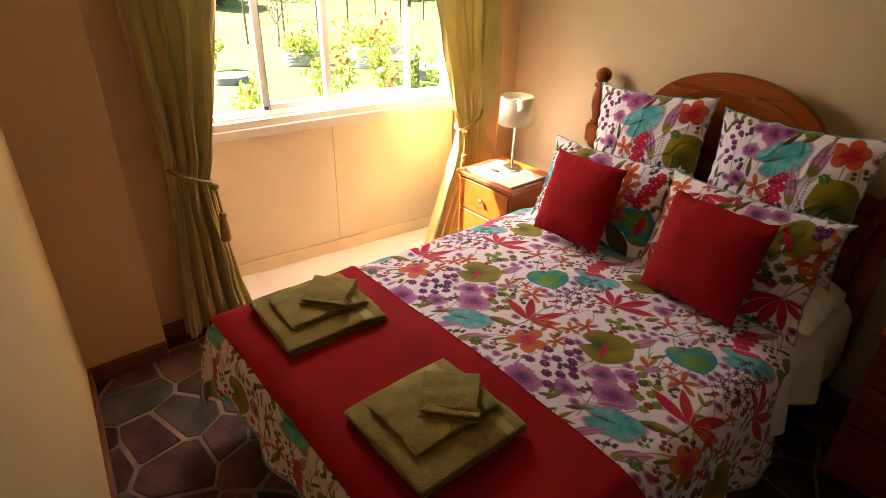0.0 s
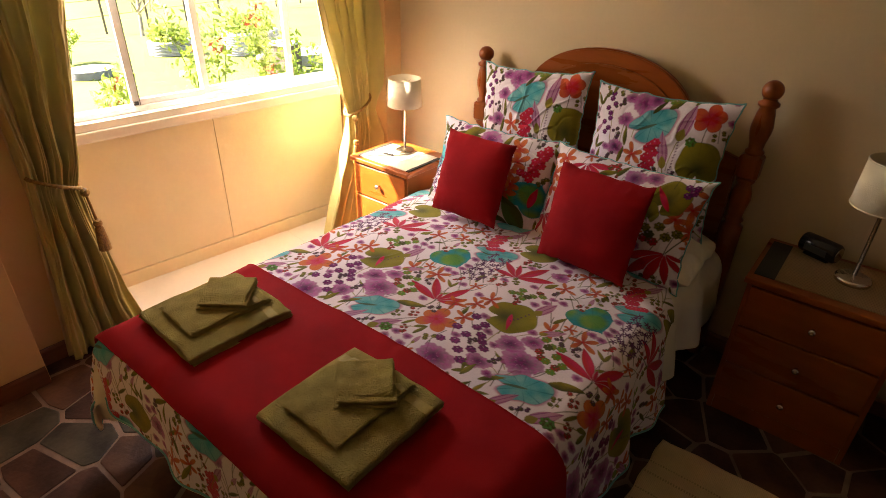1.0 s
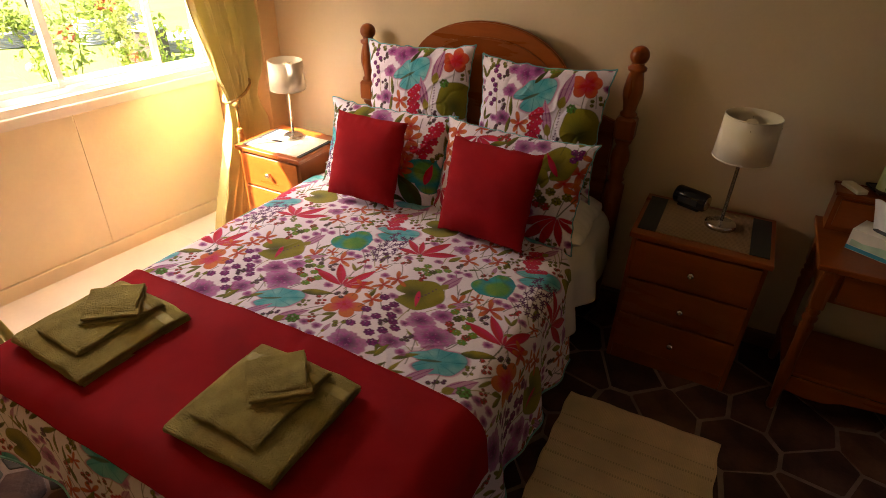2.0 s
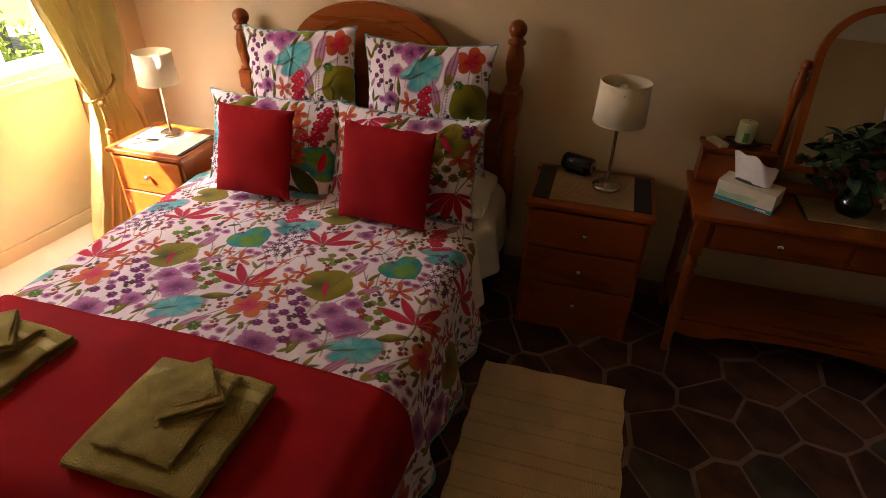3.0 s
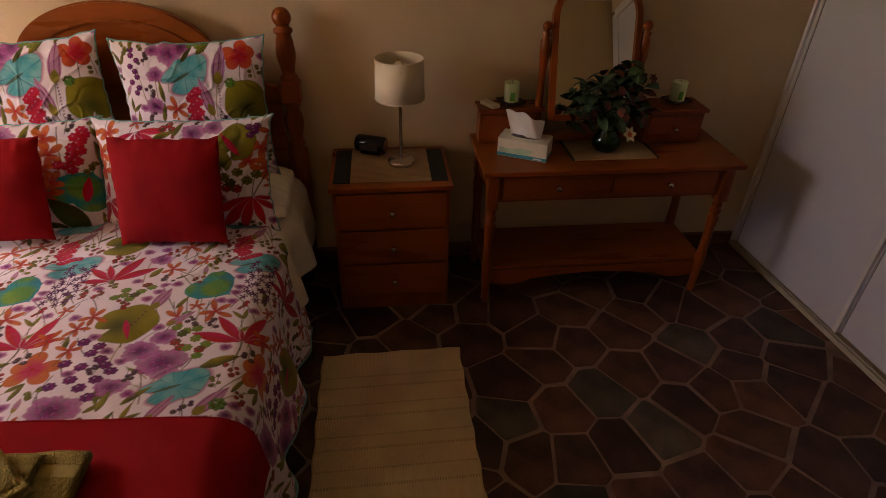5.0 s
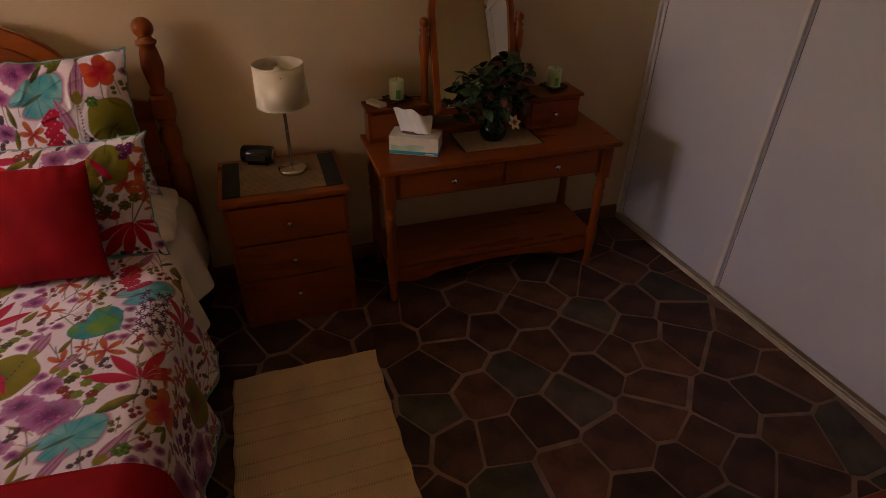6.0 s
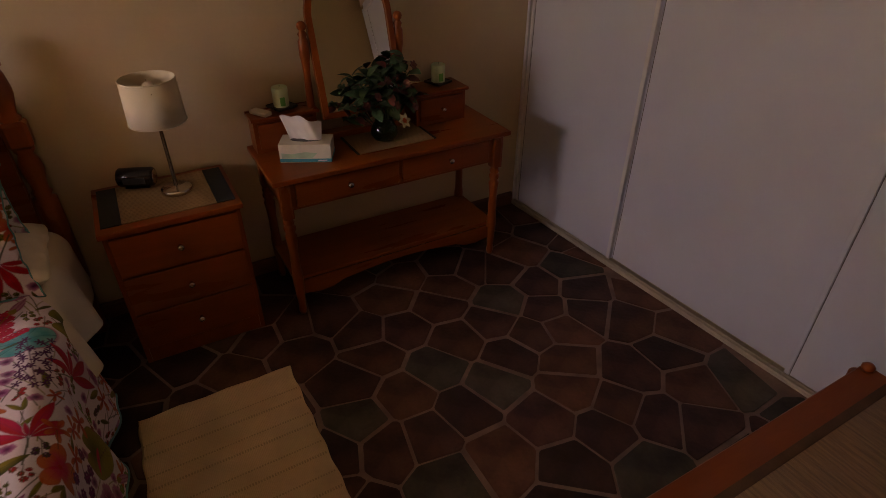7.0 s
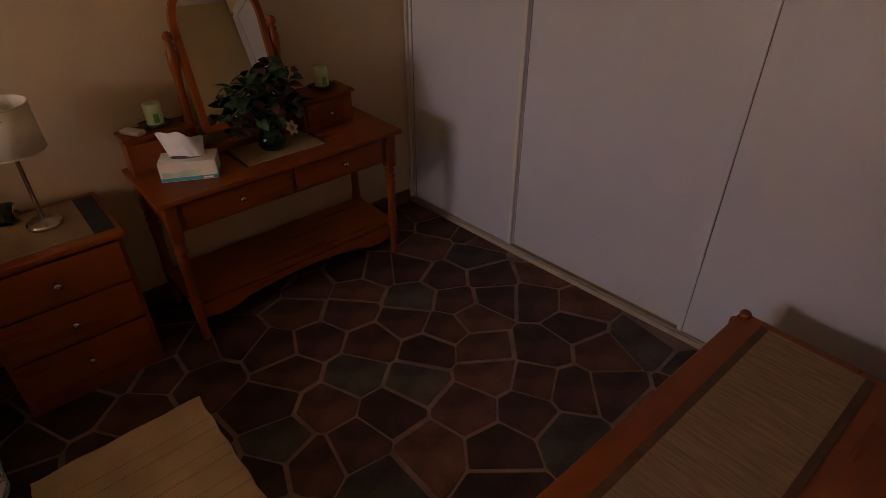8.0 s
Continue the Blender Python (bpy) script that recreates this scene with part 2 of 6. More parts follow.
def tube(points, radius, steps=8, bm=None, taper=1.0):
    """A round bar along points."""
    one = bmesh.new()
    pts = [Vector(p) for p in points]
    rings = []
    for k, p in enumerate(pts):
        d = (pts[min(k + 1, len(pts) - 1)] - pts[max(k - 1, 0)]).normalized()
        a = d.orthogonal().normalized() if abs(d.z) > 0.98 else d.cross(Vector((0, 0, 1))).normalized()
        b = d.cross(a)
        r = radius * (1 + (taper - 1) * k / max(1, len(pts) - 1))
        rings.append([one.verts.new(p + r * (math.cos(2 * math.pi * i / steps) * a + math.sin(2 * math.pi * i / steps) * b)) for i in range(steps)])
    for a, b in zip(rings, rings[1:]):
        for i in range(steps):
            j = (i + 1) % steps
            one.faces.new((a[i], a[j], b[j], b[i]))
    one.faces.new(rings[0][::-1])
    one.faces.new(rings[-1])
    return merge(bm, one)


def slab(outline, z0, z1, bevel=0.0, bm=None, axis="z"):
    """A flat board cut to an outline in two axes, thick along the third."""
    one = bmesh.new()
    put = (lambda u, v, w: (u, v, w)) if axis == "z" else ((lambda u, v, w: (u, w, v)) if axis == "y" else (lambda u, v, w: (w, u, v)))
    low = [one.verts.new(put(u, v, z0)) for u, v in outline]
    high = [one.verts.new(put(u, v, z1)) for u, v in outline]
    one.faces.new(low)
    one.faces.new(high)
    n = len(outline)
    for i in range(n):
        j = (i + 1) % n
        one.faces.new((low[i], low[j], high[j], high[i]))
    bmesh.ops.recalc_face_normals(one, faces=one.faces)
    if bevel:
        edges = [e for e in one.edges if e.calc_face_angle(0) > 0.6]
        bmesh.ops.bevel(one, geom=edges, offset=bevel, segments=2, affect="EDGES")
    return merge(bm, one)


def grid_mesh(name, pos, mat, dye=None, closed=False):
    """A smooth sheet from an array of places (rows, columns, 3), with an optional dye colour for each."""
    h, w = pos.shape[:2]
    idx = np.arange(h * w).reshape(h, w)
    if closed:
        idx = np.concatenate([idx, idx[:, :1]], 1)
    q = np.stack([idx[:-1, :-1], idx[:-1, 1:], idx[1:, 1:], idx[1:, :-1]], -1).reshape(-1, 4)
    me = bpy.data.meshes.new(name)
    me.vertices.add(h * w)
    me.vertices.foreach_set("co", pos.reshape(-1).astype(np.float32))
    me.loops.add(q.size)
    me.loops.foreach_set("vertex_index", q.reshape(-1).astype(np.int32))
    me.polygons.add(len(q))
    me.polygons.foreach_set("loop_start", np.arange(0, q.size, 4, dtype=np.int32))
    me.update(calc_edges=True)
    me.materials.append(mat)
    me.shade_smooth()
    if dye is not None:
        layer = me.color_attributes.new("dye", "FLOAT_COLOR", "POINT")
        layer.data.foreach_set("color", np.concatenate([dye.reshape(-1, 3), np.ones((h * w, 1))], 1).reshape(-1).astype(np.float32))
    return me


def soft_noise(x, y, seed, scale):
    """Smooth random waves over arrays, from about -1 to 1."""
    rs = np.random.RandomState(abs(int(seed)) % 100000)
    out = np.zeros_like(x)
    for k in range(7):
        a, ph, f = rs.uniform(0, 2 * math.pi), rs.uniform(0, 2 * math.pi), rs.uniform(0.6, 1.7) / scale
        out = out + np.sin(2 * math.pi * f * (x * math.cos(a) + y * math.sin(a)) + ph)
    return out / 4.0


# ---- the printed cloth: one repeat, 0.65 m wide, 1.65 m long ----
TILE_W, TILE_Y0, TILE_H, RES = 0.65, 0.45, 1.65, 0.002
TNX, TNY = int(TILE_W / RES), int(TILE_H / RES)
GROUND = (0.76, 0.675, 0.735)
cloth = np.ones((TNY, TNX, 3)) * np.array(GROUND)


def stamp(x, y, reach, draw):
    """Dye a neighbourhood of (x, y): draw gets local metres and returns (colour, cover) layers."""
    n = int(reach / RES) + 1
    cx, cy = int(round(x / RES)), int(round((y - TILE_Y0) / RES))
    ix, iy = np.arange(cx - n, cx + n + 1), np.arange(cy - n, cy + n + 1)
    lx, ly = np.meshgrid((ix - cx) * RES, (iy - cy) * RES)
    sel = np.ix_(iy % TNY, ix % TNX)
    patch = cloth[sel]
    for color, cover in draw(lx, ly):
        cover = np.clip(cover, 0, 1)[..., None]
        patch = patch * (1 - cover) + (color if isinstance(color, np.ndarray) else np.array(color)) * cover
    cloth[sel] = patch


def turn(lx, ly, deg):
    c, s = math.cos(radians(deg)), math.sin(radians(deg))
    return lx * c + ly * s, -lx * s + ly * c


def edge(d, soft=0.002):
    """Cover from a signed distance (positive inside)."""
    return np.clip(d / soft + 0.5, 0, 1)


def petal_cover(lx, ly, deg, length, width, start=0.0, pointed=1.0):
    a, b = turn(lx, ly, deg)
    s = np.clip((a - start) / length, 0, 1)
    half = width / 2 * np.sin(math.pi * s ** (0.8 / pointed)) ** 0.9
    return edge(np.where((a > start) & (a < start + length), half - np.abs(b), -1))


def mixed(c1, c2, f):
    f = np.clip(f, 0, 1)[..., None]
    return np.array(c1) * (1 - f) + np.array(c2) * f


def blot(x, y, seed, scale):
    """Uneven dye: smoothed random cells over arrays, from about -1 to 1."""
    rs = np.random.RandomState(abs(int(seed)) % 100000)
    cells = rs.uniform(-1, 1, (64, 64))
    fx, fy = x / scale * 2 + 32, y / scale * 2 + 32
    ix, iy = np.floor(fx).astype(int), np.floor(fy).astype(int)
    ax, ay = fx - ix, fy - iy
    ax, ay = ax * ax * (3 - 2 * ax), ay * ay * (3 - 2 * ay)
    g = lambda i, j: cells[j % 64, i % 64]
    return (g(ix, iy) * (1 - ax) + g(ix + 1, iy) * ax) * (1 - ay) + (g(ix, iy + 1) * (1 - ax) + g(ix + 1, iy + 1) * ax) * ay


PINK, CRIMSON, ORANGE_, OLIVE, DEEP = (0.60, 0.045, 0.11), (0.52, 0.02, 0.045), (0.62, 0.17, 0.05), (0.26, 0.23, 0.015), (0.075, 0.08, 0.012)
TURQ, TEAL_, GREEN_, PURPLE, VIOLET, LILAC = (0.10, 0.42, 0.47), (0.02, 0.27, 0.36), (0.10, 0.30, 0.06), (0.27, 0.040, 0.19), (0.10, 0.018, 0.10), (0.48, 0.22, 0.44)
STEM = (0.07, 0.07, 0.03)


def stem(x, y, deg, length, thick=0.0025, color=STEM, bend=0.0):
    def draw(lx, ly):
        a, b = turn(lx, ly, deg)
        b = b - bend * (a / length) ** 2 * length
        return [(color, edge(np.where((a > 0) & (a < length), thick / 2 - np.abs(b), -1), 0.0025) * 0.95)]
    stamp(x, y, length * 1.15, draw)


def leaf(x, y, deg, length, width, color=OLIVE, dark=DEEP):
    def draw(lx, ly):
        c = petal_cover(lx, ly, deg, length, width)
        a, b = turn(lx, ly, deg)
        col = mixed(color, dark, 0.5 + 0.6 * blot(lx, ly, int(x * 999), 0.05) - b * 40)
        return [(col, c), (dark, np.clip(4 * c * (1 - c), 0, 1) * 0.5), (dark, edge(np.where((a > 0) & (a < length), 0.0006 - np.abs(b), -1), 0.002) * 0.7)]
    stamp(x, y, length * 1.05, draw)


def heart(x, y, deg, size):
    def draw(lx, ly):
        a, b = turn(lx, ly, deg)
        u, v = a / size * 1.05, b / size * 1.25 + 0.1
        f = (u * u + v * v - 1) ** 3 - u * u * v ** 3
        d = -np.sign(f) * np.minimum(np.abs(f) ** 0.34, 1) * size * 0.34
        th = np.arctan2(b, a)
        veins = np.exp(-(np.sin(th * 5 + 1) / 0.10) ** 2)
        return [((0.10, 0.36, 0.42), edge(d + 0.003)), (mixed(TEAL_, (0.03, 0.34, 0.40), 0.5 + blot(lx, ly, 8, 0.05)), edge(d)),
                (mixed(GREEN_, (0.20, 0.36, 0.06), 0.5 + blot(lx, ly, 3, 0.06)), np.clip(edge(d - size * 0.17, size * 0.14), 0, 1) * 0.95), ((0.02, 0.14, 0.08), veins * edge(d - size * 0.1) * 0.5), ((0.01, 0.10, 0.16), np.exp(-(d / 0.0015) ** 2) * 0.6)]
    stamp(x, y, size * 1.35, draw)


def round_leaf(x, y, deg, size, rib=None):
    def draw(lx, ly):
        a, b = turn(lx, ly, deg)
        th = np.arctan2(b, a)
        lim = size * (1 - 0.55 * np.exp(-((np.abs(th) - math.pi) / 0.22) ** 2) + 0.04 * np.sin(5 * th + x * 9))
        r = np.hypot(a, b * 1.18)
        d = lim - r
        out = [(mixed(OLIVE, (0.36, 0.30, 0.03), 0.5 + 0.7 * blot(lx, ly, 5, 0.09)), edge(d)), (DEEP, np.exp(-((a + size * 0.25) ** 2 + (b * 1.2) ** 2) / (size * 0.50) ** 2) * edge(d) * 0.95), (DEEP, np.exp(-(d / 0.0014) ** 2) * 0.6), (DEEP, np.exp(-(np.sin(th * 5.5) / 0.08) ** 2) * edge(d) * 0.3)]
        if rib:
            out.append((rib, petal_cover(lx, ly, -70, size * 0.95, size * 0.2, -0.02)))
        return out
    stamp(x, y, size * 1.3, draw)


def lily_pad(x, y, deg, size):
    def draw(lx, ly):
        a, b = turn(lx, ly, deg)
        th = np.arctan2(b, a)
        r = np.hypot(a, b * 1.7)
        lim = size * (1 + 0.07 * np.sin(5 * th) - 0.5 * np.exp(-((np.abs(th) - math.pi) / 0.2) ** 2))
        d = lim - r
        vein = np.exp(-(np.sin(th * 4.5) / 0.10) ** 2)
        return [((0.62, 0.25, 0.40), edge(d + size * 0.10, 0.012) * 0.75), (mixed(TURQ, (0.22, 0.50, 0.52), 0.5 + 0.8 * blot(lx, ly, 9, 0.06)), edge(d, 0.006)), ((0.02, 0.17, 0.24), vein * edge(d) * 0.75 * (r > 0.012)), ((0.02, 0.17, 0.22), np.exp(-(d / 0.0014) ** 2) * 0.55),
                (DEEP, petal_cover(lx, ly, deg + 178, size * 0.9, size * 0.12, -size * 0.2) * 0.8)]
    stamp(x, y, size * 1.35, draw)


def spiky(x, y, angles, lengths, color=PINK):
    def draw(lx, ly):
        out = []
        for ang, ln in zip(angles, lengths):
            a, b = turn(lx, ly, ang)
            out.append(((0.72, 0.62, 0.66), petal_cover(lx, ly, ang, ln * 1.02, ln * 0.24 + 0.006, 0.006, 0.8) * 0.8))
            out.append((mixed(color, CRIMSON, 0.5 + 60 * b), petal_cover(lx, ly, ang, ln, ln * 0.24, 0.006, 0.8)))
            out.append((VIOLET, edge(np.where((a > 0) & (a < ln * 0.7), 0.0007 - np.abs(b), -1), 0.002) * 0.5))
            pc = petal_cover(lx, ly, ang, ln, ln * 0.24, 0.006, 0.8)
            out.append(((0.28, 0.008, 0.03), np.clip(4 * pc * (1 - pc), 0, 1) * 0.7))
        return out
    stamp(x, y, max(lengths) * 1.05, draw)


def flower(x, y, size, petals, deg, color=ORANGE_, heart_color=PINK, slim=0.55):
    def draw(lx, ly):
        out = []
        for k in range(petals):
            a, b = turn(lx, ly, deg + 360 * k / petals + 9 * math.sin(k * 2.7 + x * 40))
            ln = size * (1 + 0.14 * math.sin(k * 1.9 + y * 50))
            q = np.clip(a / ln, 0, 1)
            c = edge(np.where((a > 0) & (a < ln), size * slim / 2 * np.sqrt(np.sin(math.pi * q ** 1.35)) - np.abs(b), -1))
            r = np.hypot(lx, ly)
            out.append((mixed(heart_color, color, (r - size * 0.25) / (size * 0.4) + 0.4 * blot(lx, ly, k + 2, 0.04)), c * 0.95))
            out.append((CRIMSON, edge(np.where((a > 0) & (a < ln * 0.75), 0.0006 - np.abs(b), -1), 0.002) * 0.5))
            out.append((np.array(color) * 0.45, np.clip(4 * c * (1 - c), 0, 1) * 0.55))
        out.append((CRIMSON if petals > 4 else STEM, edge(size * 0.10 - np.hypot(lx, ly))))
        return out
    stamp(x, y, size * 1.1, draw)


def puff(x, y, size):
    def draw(lx, ly):
        r, th = np.hypot(lx, ly * 1.25), np.arctan2(ly, lx)
        seed = int(x * 7770 + y * 310)
        lim = size * (1 + 0.09 * np.sin(3 * th + x * 50) + 0.06 * np.sin(7 * th + y * 20) + 0.04 * np.sin(17 * th + x * 20))
        n = blot(lx, ly, seed, 0.02)
        ray = blot(th * 0.05, r * 0.6, seed + 1, 0.012)
        f = np.clip(r / size, 0, 1)
        return [(mixed((0.20, 0.02, 0.13), (0.52, 0.15, 0.38), f * 1.15 - 0.15 + 0.45 * n + 0.35 * ray), edge(lim - r, 0.007) * (0.97 - 0.22 * f + 0.15 * n)),
                (mixed(VIOLET, PURPLE, 0.5 + n), np.clip(1.25 - r / (size * 0.50), 0, 1) * np.clip(0.75 + 0.6 * ray, 0, 1)), ((0.66, 0.42, 0.58), (ray > 0.5) * (n > 0.2) * (f < 0.5) * (f > 0.15) * 0.5)]
    stamp(x, y, size * 1.25, draw)


def berry(x, y, size, color=VIOLET, glow=PURPLE):
    def draw(lx, ly):
        r, th = np.hypot(lx, ly * 1.1), np.arctan2(ly, lx)
        c = edge(size * (1 + 0.10 * np.sin(7 * th)) - r, 0.002)
        return [(mixed(color, glow, 0.5 + blot(lx, ly, int(x * 5550), 0.008)), c), (np.array(color) * 0.35, np.clip(4 * c * (1 - c), 0, 1) * 0.7), ((0.6, 0.45, 0.55), (np.hypot(lx + size * 0.3, ly - size * 0.3) < size * 0.16) * 0.6)]
    stamp(x, y, size * 1.3, draw)


def star(x, y, size, color=VIOLET):
    def draw(lx, ly):
        r, th = np.hypot(lx, ly), np.arctan2(ly, lx)
        return [(color, edge(size * (0.22 + 0.78 * np.abs(np.cos(2.5 * th + x * 40)) ** 2) - r, 0.0015))]
    stamp(x, y, size * 1.2, draw)


def bud(x, y, deg, length, width):
    def draw(lx, ly):
        a, b = turn(lx, ly, deg)
        c = petal_cover(lx, ly, deg, length, width, 0.0, 1.0)
        stripe = np.abs(np.sin(b / width * 9)) < 0.35
        return [((0.55, 0.30, 0.42), c), (PURPLE, c * stripe * 0.8), (OLIVE, petal_cover(lx, ly, deg, length * 0.35, width * 0.7) * 0.9)]
    stamp(x, y, length * 1.05, draw)
    stem(x, y, deg + 175, length * 0.8, 0.0028, OLIVE, 0.15)


def dotted(x, y, deg, count, gap=0.016):
    for k in range(count):
        star(x + k * gap * math.cos(radians(deg)), y + k * gap * math.sin(radians(deg)), 0.005)


def draw_cloth():
    rs = random.Random(4)
    # stems and small leaves first, under the flowers
    for k in range(95):
        stem(rs.uniform(0, TILE_W), rs.uniform(TILE_Y0, TILE_Y0 + TILE_H), rs.uniform(40, 140), rs.uniform(0.07, 0.16), 0.003, OLIVE if k % 3 == 0 else STEM, rs.uniform(-0.3, 0.3))
    for k in range(34):
        leaf(rs.uniform(0, TILE_W), rs.uniform(TILE_Y0, TILE_Y0 + TILE_H), rs.uniform(20, 160), rs.uniform(0.05, 0.085), rs.uniform(0.012, 0.02))
    for x, y, s in ((0.532, 1.345, 0.052), (0.615, 1.285, 0.075), (0.508, 1.19, 0.046), (0.592, 1.40, 0.040), (0.44, 1.955, 0.046), (0.46, 1.835, 0.038), (0.39, 1.105, 0.068), (0.14, 2.06, 0.03)):
        puff(x, y, s)
    lily_pad(0.03, 1.185, 28, 0.098)
    lily_pad(0.155, 1.80, 20, 0.098)
    lily_pad(0.07, 2.09, 12, 0.10)
    round_leaf(0.455, 1.465, 30, 0.098, PINK)
    round_leaf(0.30, 1.93, 15, 0.082)
    heart(0.042, 1.645, 54, 0.082)
    spiky(0.185, 1.365, (165, 128, 100, 68, 40, 22), (0.16, 0.15, 0.05, 0.15, 0.11, 0.10), PINK)
    stem(0.185, 1.365, 262, 0.09, 0.004)
    spiky(0.33, 1.70, (178, 140, 112, 80, 66, 32), (0.11, 0.13, 0.10, 0.06, 0.16, 0.15), PINK)
    stem(0.33, 1.70, 215, 0.10, 0.004)
    flower(0.262, 1.275, 0.074, 5, 20, ORANGE_, PINK, 0.72)
    for x, y, s, d in ((0.607, 1.489, 0.05, 10), (0.073, 1.512, 0.056, 40), (0.25, 1.40, 0.046, 70), (0.33, 1.35, 0.044, 15), (0.347, 1.50, 0.048, 50), (0.315, 1.445, 0.042, 0), (0.55, 1.905, 0.048, 30), (0.515, 1.77, 0.046, 60), (0.64, 1.94, 0.042, 45), (0.625, 1.82, 0.04, 5)):
        flower(x, y, s, 5, d, ORANGE_, (0.50, 0.07, 0.03), 0.36)
        stem(x, y, 250 + d / 3, 0.07)
    for x, y in ((0.344, 1.195), (0.389, 1.222), (0.395, 1.275), (0.456, 1.222), (0.480, 1.262), (0.461, 1.155), (0.412, 1.367), (0.361, 1.387), (0.345, 1.292), (0.435, 1.31), (0.40, 1.335), (0.425, 1.19), (0.455, 1.285)):
        berry(x, y, 0.0185)
    for k in range(34):
        star(0.19 + 0.042 * math.sin(k * 2.4), 1.58 + k * 0.0068, 0.0155)
    stem(0.20, 1.56, 98, 0.26, 0.0025, VIOLET)
    for k in range(11):
        berry(0.095 + 0.022 * math.sin(k * 2.1), 1.86 + k * 0.011, 0.0175, CRIMSON, PINK)
    for k in range(5):
        berry(0.105 + 0.014 * k, 1.83 + 0.006 * k, 0.014, CRIMSON, PINK)
    for x, y, c in ((0.378, 1.596, OLIVE), (0.405, 1.61, OLIVE), (0.427, 1.588, OLIVE), (0.453, 1.631, OLIVE), (0.438, 1.61, DEEP), (0.004, 1.419, OLIVE), (0.636, 1.5, OLIVE), (0.002, 1.35, CRIMSON), (0.04, 1.385, OLIVE), (0.075, 1.36, OLIVE),
                    (0.633, 1.375, CRIMSON), (0.022, 1.345, OLIVE), (0.062, 1.338, CRIMSON), (0.459, 1.671, CRIMSON), (0.035, 1.43, OLIVE), (0.62, 1.44, OLIVE), (0.645, 1.41, DEEP), (0.06, 1.31, OLIVE), (0.40, 1.64, OLIVE), (0.48, 1.655, OLIVE)):
        berry(x, y, 0.0165, c, GREEN_ if c == OLIVE else DEEP)
    for x, y, d, ln, w in ((0.515, 1.53, 72, 0.115, 0.046), (0.115, 1.96, 60, 0.09, 0.035), (0.585, 1.45, 40, 0.10, 0.030), (0.105, 1.08, 55, 0.13, 0.046), (0.63, 1.05, 60, 0.12, 0.034)):
        bud(x, y, d, ln, w)
    dotted(0.50, 1.52, 245, 6)
    dotted(0.10, 1.95, 235, 6)
    dotted(0.085, 1.065, 235, 6)
    leaf(0.50, 1.10, 80, 0.075, 0.022)
    leaf(0.555, 1.12, 48, 0.095, 0.022)
    leaf(0.08, 1.26, 25, 0.12, 0.036, (0.34, 0.27, 0.03))
    leaf(0.45, 1.72, 65, 0.07, 0.026)
    leaf(0.60, 1.86, 60, 0.10, 0.022)
    berry(0.16, 1.12, 0.024, GREEN_, DEEP)
    # the stretch of the repeat that shows on the square pillows, about its middle
    cx, cy = 0.325, 0.72
    cloth[int((0.60 - TILE_Y0) / RES):int((1.03 - TILE_Y0) / RES)] = GROUND
    for x, y, d, ln in ((-0.13, 0.17, 265, 0.12), (-0.06, 0.24, 255, 0.14), (0.005, 0.13, 280, 0.16), (0.21, 0.20, 262, 0.15), (0.225, 0.02, 268, 0.12), (-0.06, 0.02, 270, 0.12), (0.08, 0.02, 285, 0.10), (-0.2, 0.2, 275, 0.2), (0.03, 0.0, 268, 0.12)):
        stem(cx + x, cy + y, d, ln, 0.003, OLIVE if x < 0 else STEM, 0.12)
    puff(cx - 0.13, cy + 0.17, 0.036)
    puff(cx - 0.07, cy + 0.25, 0.055)
    puff(cx - 0.02, cy + 0.275, 0.04)
    puff(cx - 0.145, cy + 0.045, 0.042)
    puff(cx - 0.135, cy + 0.262, 0.028)
    puff(cx - 0.15, cy - 0.06, 0.035)
    lily_pad(cx - 0.01, cy + 0.165, 30, 0.105)
    flower(cx + 0.21, cy + 0.235, 0.066, 5, 15, (0.60, 0.10, 0.03), CRIMSON, 0.78)
    bud(cx + 0.115, cy + 0.125, 80, 0.16, 0.052)
    bud(cx + 0.085, cy + 0.0, 105, 0.16, 0.046)
    dotted(cx + 0.12, cy + 0.12, 268, 14, 0.013)
    for k in range(11):
        berry(cx + 0.015 + 0.016 * math.sin(k * 2.1), cy - 0.04 + k * 0.014, 0.0205, CRIMSON, PINK)
    round_leaf(cx + 0.215, cy + 0.045, 95, 0.095)
    flower(cx - 0.06, cy + 0.035, 0.048, 5, 30, ORANGE_, (0.50, 0.07, 0.03), 0.42)
    leaf(cx - 0.105, cy + 0.06, 98, 0.09, 0.018)
    leaf(cx - 0.12, cy - 0.02, 80, 0.08, 0.018)
    leaf(cx - 0.02, cy + 0.215, 55, 0.075, 0.018, DEEP)
    leaf(cx + 0.04, cy + 0.245, 40, 0.07, 0.024)
    leaf(cx + 0.07, cy + 0.25, 110, 0.05, 0.018)
    berry(cx + 0.165, cy + 0.13, 0.021, GREEN_, DEEP)
    for k in range(9):
        berry(cx - 0.215 + 0.016 * math.sin(k * 2.3), cy + 0.10 + 0.021 * k, 0.012)
    for k in range(5):
        berry(cx + 0.01 + 0.016 * k, cy + 0.278 + 0.006 * math.sin(2 * k), 0.011, OLIVE, GREEN_)


